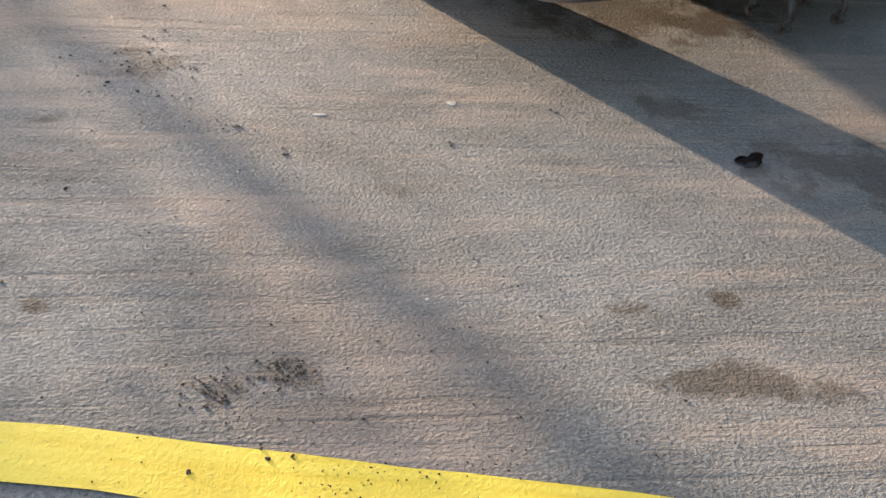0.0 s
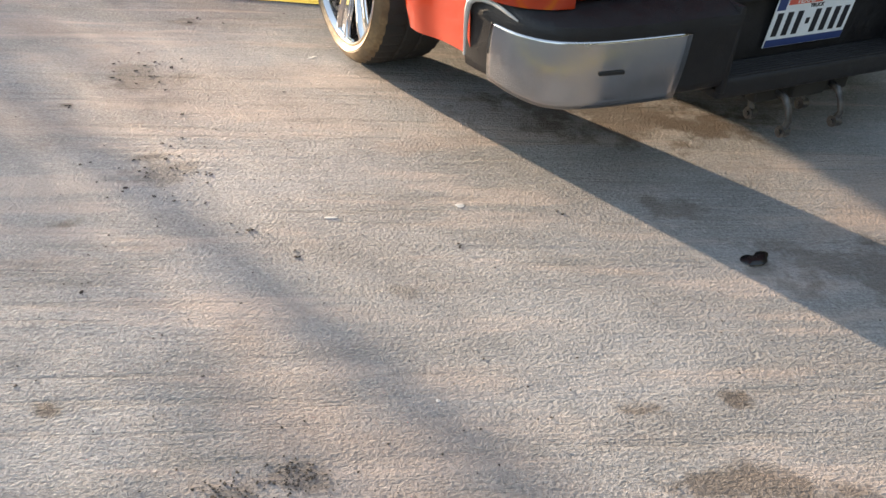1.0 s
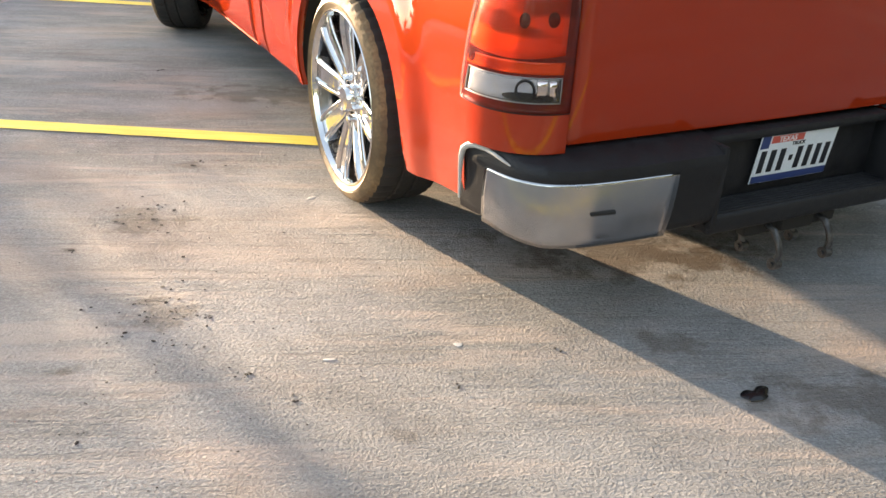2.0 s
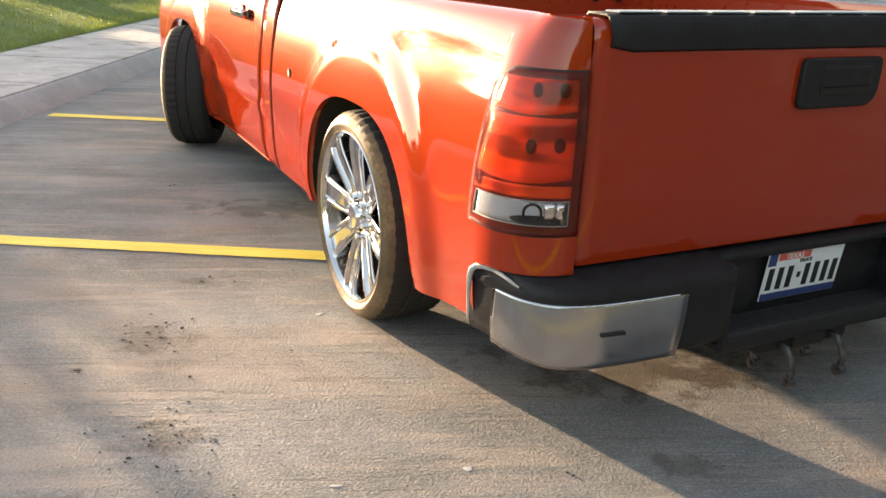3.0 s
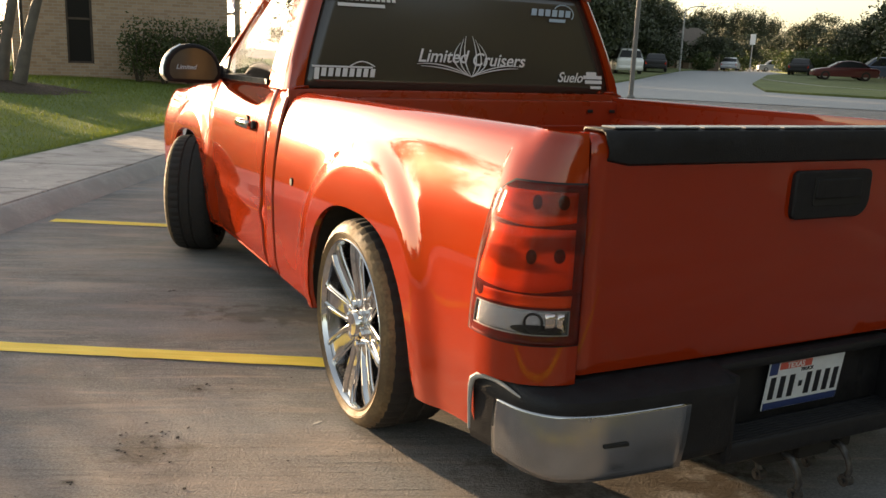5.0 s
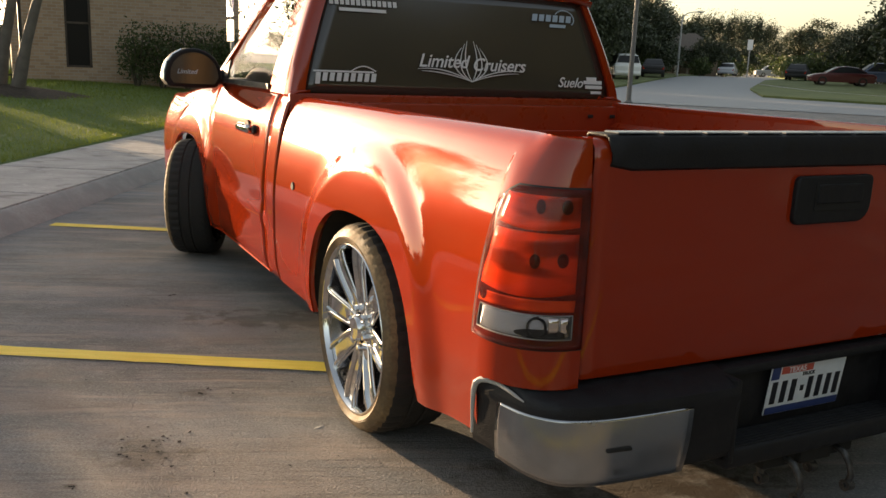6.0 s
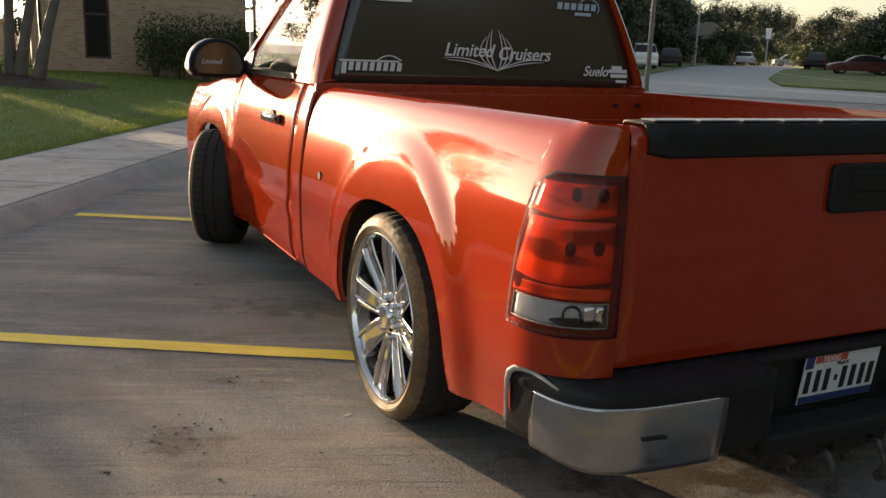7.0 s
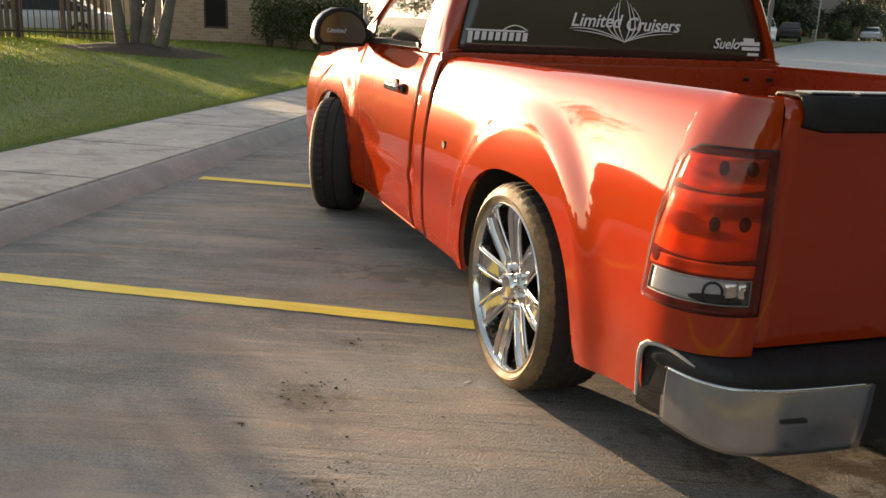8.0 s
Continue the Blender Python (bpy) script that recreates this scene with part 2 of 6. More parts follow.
M_GRASS_BED = make_simple("lawn_soil", (0.075, 0.115, 0.024), (0.125, 0.18, 0.042), 1.2, (0.9, 0.95), 0.8, False, 0.05)
M_BARK = make_simple("bark", (0.07, 0.055, 0.04), (0.14, 0.115, 0.09), 8, (0.85, 0.95), 0.8, True, 0.03)
M_ROAD = make_simple("pale_road", (0.20, 0.205, 0.215), (0.27, 0.275, 0.285), 0.5, (0.6, 0.75), 0.3, False)
M_FENCE = make_simple("weathered_cedar", (0.16, 0.105, 0.065), (0.26, 0.18, 0.115), 5, (0.8, 0.9), 0.4)
M_WALL = make_simple("tan_brick_wall", (0.34, 0.24, 0.16), (0.45, 0.33, 0.23), 3, (0.8, 0.9), 0.4)
M_POLE_DARK = make_simple("weathered_grey_steel", (0.13, 0.125, 0.12), (0.20, 0.195, 0.19), 9, (0.5, 0.7), 0.1)
M_POLE = make_simple("galvanised_steel", (0.30, 0.30, 0.30), (0.42, 0.42, 0.41), 12, (0.4, 0.6), 0.1)


def make_leaf(name, c1, c2, through_share=0.25):
    m = shader(name, c1, 0.55)
    n = Net(m)
    r = n.node("ShaderNodeNewGeometry").outputs["Random Per Island"]
    c = n.mix(r, c1, c2)
    n.colour(c)
    # thin blades let the low sun through
    glow = n.node("ShaderNodeBsdfTranslucent")
    n.link(n.mix(1.0, c, (1.0, 1.0, 0.55), "MULTIPLY"), glow.inputs["Color"])
    both = n.node("ShaderNodeMixShader")
    both.inputs[0].default_value = through_share
    n.link(n.b.outputs[0], both.inputs[1])
    n.link(glow.outputs[0], both.inputs[2])
    n.link(both.outputs[0], n.t.nodes["Material Output"].inputs["Surface"])
    return m


M_LEAF = make_leaf("oak_leaves", (0.028, 0.038, 0.017), (0.046, 0.057, 0.024), 0.05)
M_LEAF2 = make_leaf("shrub_leaves", (0.035, 0.06, 0.015), (0.09, 0.11, 0.035))


# ---- mesh helpers ----
def part(name, bm, material, parent=None, label="", smooth=35.0):
    """Link a bmesh as one mesh object, under a thing or a part."""
    me = bpy.data.meshes.new(name)
    bmesh.ops.recalc_face_normals(bm, faces=bm.faces)
    bm.to_mesh(me)
    bm.free()
    for mat in (material if isinstance(material, (list, tuple)) else (material,)):
        me.materials.append(mat)
    if smooth:
        me.polygons.foreach_set("use_smooth", [True] * len(me.polygons))
        me.set_sharp_from_angle(angle=radians(smooth))
    ob = new(name, me)
    ob.parent = parent
    if label:
        ob["label"] = label
    return ob


def thing(name, label, category, m=None, group="", kind=""):
    ob = new(name)
    if m is not None:
        ob.matrix_basis = m
    return tagged(ob, label, category, group, kind)


def box(bm, x0, y0, z0, x1, y1, z1, bevel=0.0, seg=2, m=None):
    r = bmesh.ops.create_cube(bm, size=1.0)
    vs = r["verts"]
    for v in vs:
        v.co = Vector((x0 + (v.co.x + 0.5) * (x1 - x0), y0 + (v.co.y + 0.5) * (y1 - y0), z0 + (v.co.z + 0.5) * (z1 - z0)))
    if bevel:
        es = {e for v in vs for e in v.link_edges}
        r = bmesh.ops.bevel(bm, geom=list(es), offset=bevel, segments=seg, affect="EDGES", profile=0.5)
        vs = list({v for f in r["faces"] for v in f.verts} | {v for v in vs if v.is_valid})
    if m is not None:
        bmesh.ops.transform(bm, matrix=m, verts=vs)
    return vs


def sheet(bm, rows, close=False):
    """Faces between rows of points."""
    grid = [[bm.verts.new(p) for p in row] for row in rows]
    for a, b in zip(grid, grid[1:]):
        n = len(a)
        for i in range(n if close else n - 1):
            j = (i + 1) % n
            try:
                bm.faces.new((a[i], a[j], b[j], b[i]))
            except ValueError:
                pass
    return grid


def tube(bm, pts, radii, sides=10, caps=True):
    pts = [Vector(p) for p in pts]
    if not isinstance(radii, (list, tuple)):
        radii = [radii] * len(pts)
    rows, up = [], None
    for i, p in enumerate(pts):
        d = (pts[min(i + 1, len(pts) - 1)] - pts[max(i - 1, 0)]).normalized()
        if up is None:
            up = d.orthogonal().normalized()
        up = (up - d * up.dot(d)).normalized()
        w = d.cross(up)
        rows.append([p + radii[i] * (math.cos(a) * up + math.sin(a) * w) for a in (2 * math.pi * k / sides for k in range(sides))])
    g = sheet(bm, rows, True)
    if caps:
        bm.faces.new(g[0][::-1])
        bm.faces.new(g[-1])


def lathe(bm, profile, sides=48, axis="x", centre=(0, 0, 0)):
    """Turn a profile of (along, radius) round an axis."""
    c = Vector(centre)
    rows = []
    for along, r in profile:
        row = []
        for k in range(sides):
            a = 2 * math.pi * k / sides
            p = (along, r * math.cos(a), r * math.sin(a)) if axis == "x" else (r * math.cos(a), r * math.sin(a), along)
            row.append(c + Vector(p))
        rows.append(row)
    return sheet(bm, rows, True)


def prism(bm, outline, depth, m=None):
    """A flat outline in x, z pushed back along y."""
    a = [bm.verts.new((x, 0, z)) for x, z in outline]
    b = [bm.verts.new((x, depth, z)) for x, z in outline]
    bm.faces.new(a)
    bm.faces.new(b[::-1])
    for i in range(len(a)):
        j = (i + 1) % len(a)
        bm.faces.new((a[j], a[i], b[i], b[j]))
    if m is not None:
        bmesh.ops.transform(bm, matrix=m, verts=a + b)


def solid(ob, t, offset=-1.0):
    md = ob.modifiers.new("thickness", "SOLIDIFY")
    md.thickness, md.offset = t, offset
    return ob


def bevelled(ob, w, seg=2):
    md = ob.modifiers.new("edge", "BEVEL")
    md.width, md.segments, md.limit_method = w, seg, "ANGLE"
    return ob


def smoothstep(a, b, x):
    t = min(1.0, max(0.0, (x - a) / (b - a)))
    return t * t * (3 - 2 * t)


def rise(x, y):
    """The far street climbs a little."""
    return 0.8 * smoothstep(32, 92, 0.73 * x + 0.68 * y)


# ---- ground: one sheet of lot and road, lawn behind the kerb ----
E1 = Vector((math.sin(radians(28.5)), math.cos(radians(28.5)), 0))      # along the kerb
E2 = Vector((-math.cos(radians(28.5)), math.sin(radians(28.5)), 0))     # from the lot towards the lawn
SITE = Matrix(((E1.x, E2.x, 0, 0), (E1.y, E2.y, 0, 0), (0, 0, 1, 0), (0, 0, 0, 1)))   # site p, q, z to world


def site(p, q, z=0.0):
    return E1 * p + E2 * q + Vector((0, 0, z))


bm = bmesh.new()
axis = [-900, -200, -60, -30, -12, -6, -3, 0, 3, 6, 9] + list(range(12, 96, 4)) + [110, 160, 300, 900]
sheet(bm, [[(x, y, rise(x, y)) for x in axis] for y in axis])
tagged(part("ground", bm, M_LOT, None, smooth=0), "pale broom-finished concrete parking lot with stains", "parking lot", kind="structure")

KERB_Q, GRASS_Q, KERB_Z = 4.31, 5.56, 0.13
bm = bmesh.new()
prof = [(KERB_Q - 0.175, -0.02), (KERB_Q - 0.155, 0.012), (KERB_Q - 0.045, 0.098), (KERB_Q - 0.012, 0.119), (KERB_Q + 0.004, 0.1265), (KERB_Q + 0.012, 0.127), (KERB_Q + 0.014, -0.05)]
sheet(bm, [[site(p, q, z) for p in np.linspace(-30, 60, 46)] for q, z in prof])
tagged(part("kerb", bm, M_KERB, None), "worn grey concrete kerb along the lot", "kerb", kind="structure")

slabs = thing("sidewalk", "grey concrete sidewalk slabs with tooled joints", "sidewalk", kind="structure")
slab = None
for k in range(-8, 26):
    p0 = 2.77 + k * 1.45
    if slab is None:
        bm = bmesh.new()
        box(bm, 0.014, KERB_Q + 0.040, -0.06, 1.436, GRASS_Q, KERB_Z, 0.010, 2)
        slab = part("paving_slab", bm, M_WALK, slabs, smooth=0)
        slab.matrix_basis = Matrix.Translation(E1 * p0) @ SITE
    else:
        ob = new("paving_slab", slab.data)
        ob.parent = slabs
        ob.matrix_basis = Matrix.Translation(E1 * p0) @ SITE


def lawn_height(p, q):
    return KERB_Z + 0.02 + 0.30 * smoothstep(0, 5, q - GRASS_Q) + 0.03 * math.sin(p * 0.7) * math.sin(q * 0.5)


bm = bmesh.new()
sheet(bm, [[site(p, q, lawn_height(p, q) if q > GRASS_Q + 0.05 else (KERB_Z - 0.01 if q > GRASS_Q else -0.05)) for p in np.linspace(-40, 90, 66)] for q in [GRASS_Q, GRASS_Q + 0.02, GRASS_Q + 0.1] + list(np.linspace(GRASS_Q + 0.6, 45, 40))])
tagged(part("lawn", bm, M_GRASS_BED, None), "mown green lawn beyond the sidewalk", "lawn", kind="structure")

for p, skew in ((-4.20, 0.0), (-1.67, 0.042), (1.03, 0.0), (3.66, 0.0), (6.3, 0.0)):
    bm = bmesh.new()
    n = 60
    rng = random.Random(int(p * 10))
    rows = [[], []]
    for i in range(n + 1):
        q = -1.5 + 5.55 * i / n
        rows[0].append(site(p + skew * q - 0.054 + rng.uniform(-0.004, 0.004), q, 0.004))
        rows[1].append(site(p + skew * q + 0.054 + rng.uniform(-0.004, 0.004), q, 0.004))
    sheet(bm, rows)
    tagged(part("parking_line", bm, M_YELLOW, None, smooth=0), "worn yellow painted parking stall line", "parking line", "parking lines", "structure")

# ---- the pickup truck: nose to +y, tail at y = 0 ----
truck = thing("pickup_truck", "lowered orange-red single-cab pickup truck with chrome wheels", "pickup truck")
RAKE = 0.0085                        # nose-down slope of the body
HALF = 0.995
AXLE_R, AXLE_F, TYRE_R = 1.08, 4.06, 0.366
WHEEL_R, WHEEL_F = 1.07, 3.97
_z = np.array([0.20, 0.29, 0.36, 0.50, 0.66, 0.76, 0.82, 0.90, 0.96, 1.02, 1.06, 1.085, 1.105])
_d = np.array([0.055, 0.030, 0.012, 0.003, 0.000, 0.005, 0.0118, 0.0255, 0.0395, 0.0575, 0.0725, 0.085, 0.102])
_zf = np.linspace(0.2, 1.105, 400)
_df = np.interp(_zf, _z, _d)
_df = np.convolve(np.pad(_df, 14, mode="edge"), np.ones(29) / 29, mode="valid")


def inset(z):
    return float(np.interp(z, _zf, _df))


def flare(y, z, axle, size=0.024):
    r = math.hypot((y - axle) * 0.96, z - 0.402)
    return size * (1 - smoothstep(0.52, 0.63, r)) + 0.004 * math.exp(-((r - 0.60) / 0.05) ** 2)


TURN = 0.22                          # where the flank begins to turn into the tail


def plan(u):
    """A point and outward normal of the left bed outline; u above TURN is y along the side, below it the tail's corner."""
    if u >= TURN:
        return Vector((-HALF, u, 0)), Vector((-1, 0, 0))
    a = (1 - u / TURN) * math.pi / 2
    c, s = math.cos(a), math.sin(a)
    e = 0.92
    p = Vector((-0.812 - 0.183 * c ** e, TURN - (TURN - 0.032) * s ** e, 0))
    n = Vector((-c ** (2 - e) / 0.183, -s ** (2 - e) / (TURN - 0.032), 0)).normalized() if 0 < a < math.pi / 2 - 1e-6 else Vector((0, -1, 0))
    return p, n


def tuck(n):
    return 0.15 + 0.85 * abs(n.x)


def skin(u, z, out=0.0):
    p, n = plan(u)
    q = p + n * (out - inset(z) * tuck(n) + flare(max(u, TURN), z, AXLE_R))
    return Vector((q.x, q.y, z))


ARCH = 0.50                          # half the width of a wheel opening


def arch(y, axle, half=ARCH, low=0.288, top=0.775):
    t = abs(y - axle) / half
    return low if t >= 1 else low + (top - low) * (1 - t ** 2.7) ** (1 / 2.3)


def mirror_x(pts_rows, side):
    return pts_rows if side < 0 else [[Vector((-p.x, p.y, p.z)) for p in row] for row in pts_rows]


def bed_side(side, label):
    half = ARCH
    us = sorted(set([round(v, 4) for v in np.linspace(TURN + 0.01, 2.12, 70)] + [round(AXLE_R + half * math.sin(t), 4) for t in np.linspace(-math.pi / 2, math.pi / 2, 41)]), reverse=True)
    cols = []
    for u in us + [0.2285, 0.2284, TURN, 0.205] + [0.19 * (1 - k / 18) for k in range(0, 19)]:
        zb = arch(u, AXLE_R) + 0.042 * smoothstep(0.60, 0.20, u) if u >= 0.2285 else 0.506 - 0.018 * smoothstep(0.190, 0.2285, u)
        col = [skin(u, zb + (1.075 - zb) * (i / 30)) for i in range(31)]
        p, n = plan(u)
        for d, z in ((0.0905, 1.092), (0.102, 1.106), (0.114, 1.116), (0.126, 1.122), (0.138, 1.125), (0.150, 1.125), (0.158, 1.120), (0.160, 1.105), (0.160, 1.06)):
            q = p - n * min(d, 0.115 + 0.045 * smoothstep(0.03, TURN, u)) * tuck(n)
            col.append(Vector((q.x, q.y, z)))
        cols.append(col)
    bm = bmesh.new()
    sheet(bm, mirror_x(cols, side))
    ob = part("bed_side", bm, M_PAINT, truck, label, 50)
    return ob


bed_left = bed_side(-1, "glossy orange-red bed side with flared wheel arch")
bed_right = bed_side(1, "glossy orange-red bed side, seen over the bed")
for side in (-1, 1):
    # rolled lip of the arch
    bm = bmesh.new()
    rows = []
    for dx, dz in ((0.0, 0.0), (-0.008, -0.003), (-0.022, 0.002)):
        row = []
        for t in np.linspace(-math.pi / 2, math.pi / 2, 41):
            y = AXLE_R + ARCH * math.sin(t)
            z = arch(y, AXLE_R)
            p = skin(y, max(z, 0.29))
            row.append(Vector((side * (abs(p.x) + dx), y - math.sin(t) * dz, z + dz * math.cos(t))))
        rows.append(row)
    sheet(bm, rows)
    part("arch_lip", bm, M_PAINT, bed_left if side < 0 else bed_right)
    # inner bed wall
    bm = bmesh.new()
    def wall_foot(y):
        t = (y - AXLE_R) / 0.53
        return max(0.62, 0.30 + 0.57 * math.sqrt(1 - t * t)) if abs(t) < 1 else 0.62

    sheet(bm, [[Vector((side * x, y, wall_foot(y) if z < 0.7 else z)) for y in np.linspace(0.12, 2.1, 40)] for x, z in ((0.835, 1.10), (0.83, 1.02), (0.80, 1.0), (0.795, 0.62))])
    part("inner_bed_wall", bm, M_PAINT_BED, truck)
    # wheel house inside the bed
    bm = bmesh.new()
    prof = [(AXLE_R + 0.53 * math.cos(t), 0.30 + 0.57 * math.sin(t)) for t in np.linspace(0.6, math.pi - 0.6, 25)]
    sheet(bm, [[Vector((side * x, y, z)) for y, z in prof] for x in (0.80, 0.535, 0.52)])
    bm.faces.new([bm.verts.new((side * 0.52, y, z)) for y, z in prof])
    part("wheel_house", bm, M_PAINT_BED, truck)
    # dark liner of the wheel well
    for axle in (AXLE_R, AXLE_F):
        bm = bmesh.new()
        prof = [(axle + 0.515 * math.cos(t), 0.30 + 0.54 * math.sin(t)) for t in np.linspace(0.0, math.pi, 25)]
        sheet(bm, [[Vector((side * x, y, z)) for y, z in prof] for x in (0.986, 0.55)])
        vs = [bm.verts.new((side * 0.55, y, z)) for y, z in prof]
        bm.faces.new(vs)
        part("wheel_well", bm, M_DARK, truck, smooth=0)

bm = bmesh.new()
box(bm, -0.545, 0.10, 0.585, 0.545, 2.11, 0.615)
for sx in (-0.80, 0.547):
    box(bm, sx, 0.10, 0.585, sx + 0.253, 0.645, 0.615)
    box(bm, sx, 1.495, 0.585, sx + 0.253, 2.11, 0.615)
for k in range(7):
    box(bm, -0.48 + k * 0.15, 0.12, 0.612, -0.42 + k * 0.15, 2.08, 0.624, 0.004, 1)
part("bed_floor", bm, M_PAINT_BED, truck, "ribbed orange-red bed floor")
bm = bmesh.new()
box(bm, -0.86, 2.075, 0.58, 0.86, 2.125, 1.105, 0.012, 2)
box(bm, -0.70, 2.068, 0.70, 0.70, 2.078, 0.98, 0.003, 1)
part("bed_front_wall", bm, M_PAINT_BED, truck)
# black rail stake holes and the bolt of the bed's inner wall
for x in (-0.55, 0.66, 0.80):
    bm = bmesh.new()
    box(bm, x - 0.016, 2.060, 1.045, x + 0.016, 2.070, 1.062, 0.003, 1)
    part("bolt", bm, M_DARK, truck)

# tailgate
tail_prof = [(0.052, 0.513), (0.036, 0.521), (0.031, 0.56), (0.029, 0.80), (0.029, 0.98), (0.027, 1.03), (0.025, 1.07), (0.028, 1.100), (0.040, 1.117), (0.058, 1.122), (0.105, 1.122), (0.112, 1.115), (0.112, 0.62)]
bm = bmesh.new()
xs = [-0.804, -0.800, -0.79] + list(np.linspace(-0.75, 0.75, 16)) + [0.79, 0.800, 0.804]
rows = []
for x in xs:
    edge = 0.012 * max(0.0, (abs(x) - 0.79) / 0.014)
    rows.append([Vector((x, y + edge + 0.010 * (x / 0.8) ** 2, z)) for y, z in tail_prof])
sheet(bm, rows)
tailgate = part("tailgate", bm, M_PAINT, truck, "plain orange-red tailgate", 50)

bm = bmesh.new()
rows = []
for k in range(25):
    x = -0.775 + 1.55 * k / 24
    t = abs(x) / 0.775
    low = 1.046 + (0.012 if k in (0, 24) else 0)
    rows.append([Vector((x * (1.0 if z > 1.09 else 0.990), y + 0.010 * t * t, z)) for y, z in ((0.024, low), (0.016, low + 0.006), (0.014, 1.085), (0.017, 1.112), (0.026, 1.128), (0.040, 1.133), (0.110, 1.133), (0.116, 1.126))])
sheet(bm, rows)
solid(part("tailgate_cap", bm, M_BLACK, tailgate, "black plastic tailgate spoiler cap", 40), 0.006)
M_CAPTOP = make_simple("pale_scuffed_plastic", (0.20, 0.21, 0.22), (0.32, 0.33, 0.34), 8, (0.3, 0.45), 0.1)
for k in range(11):
    bm = bmesh.new()
    x0 = -0.745 + k * 0.137
    box(bm, x0, 0.034 + 0.008 * (x0 / 0.775) ** 2, 1.134, x0 + 0.126, 0.098, 1.138, 0.002, 1)
    part("top_rib", bm, M_CAPTOP, tailgate)



def rounded(x0, z0, x1, z1, radii):
    """Outline with its own corner radii: upper left, upper right, lower right, lower left."""
    out = []
    for (cx, cz, a0), r in zip(((x0, z1, 180), (x1, z1, 90), (x1, z0, 0), (x0, z0, -90)), radii):
        px, pz = (cx + r if cx == x0 else cx - r), (cz + r if cz == z0 else cz - r)
        out += [(px + r * math.cos(radians(a0 - 15 * k)), pz + r * math.sin(radians(a0 - 15 * k))) for k in range(7)]
    return out


def plaque(name, outline, y0, y1, mat, label, bev=0.006):
    bm = bmesh.new()
    prism(bm, outline, y1 - y0, Matrix.Translation((0, y0, 0)))
    return bevelled(part(name, bm, mat, tailgate, label), bev, 3)


plaque("handle_bezel", rounded(-0.150, 0.888, 0.152, 1.022, (0.018, 0.018, 0.052, 0.022)), 0.013, 0.045, M_BLACK, "black plastic handle bezel with rounded corner")
plaque("handle_recess", rounded(-0.080, 0.925, 0.112, 1.004, (0.006, 0.006, 0.010, 0.006)), 0.0105, 0.030, M_DARK, "dark recess round the handle", 0.001)
plaque("handle", rounded(-0.074, 0.945, 0.106, 0.999, (0.005, 0.005, 0.008, 0.005)), 0.006, 0.030, M_BLACK, "black pull handle", 0.004)


# tail lamps
def lamp_patch(bm, u0t, u1t, u0b, u1b, zb, zt, out, side, nu=16, nz=10, bow=0.0, wave=0.0, corner=0.0):
    rows = []
    for i in range(nz + 1):
        t = i / nz
        row = []
        for k in range(nu + 1):
            s = k / nu
            ua, ub = u0b + (u0t - u0b) * t, u1b + (u1t - u1b) * t
            ua -= corner * max(0.0, (t - 0.86) / 0.14) ** 2.4
            u = ua + (ub - ua) * s
            z = zb + (zt - zb) * t + wave * math.sin(s * math.pi) * (1 - t)
            o = out + bow * (1 - (2 * t - 1) ** 4) * (1 - (2 * s - 1) ** 6)
            p = skin(u, z, o)
            row.append(Vector((p.x * -side, p.y, p.z)))
        rows.append(row)
    sheet(bm, rows)


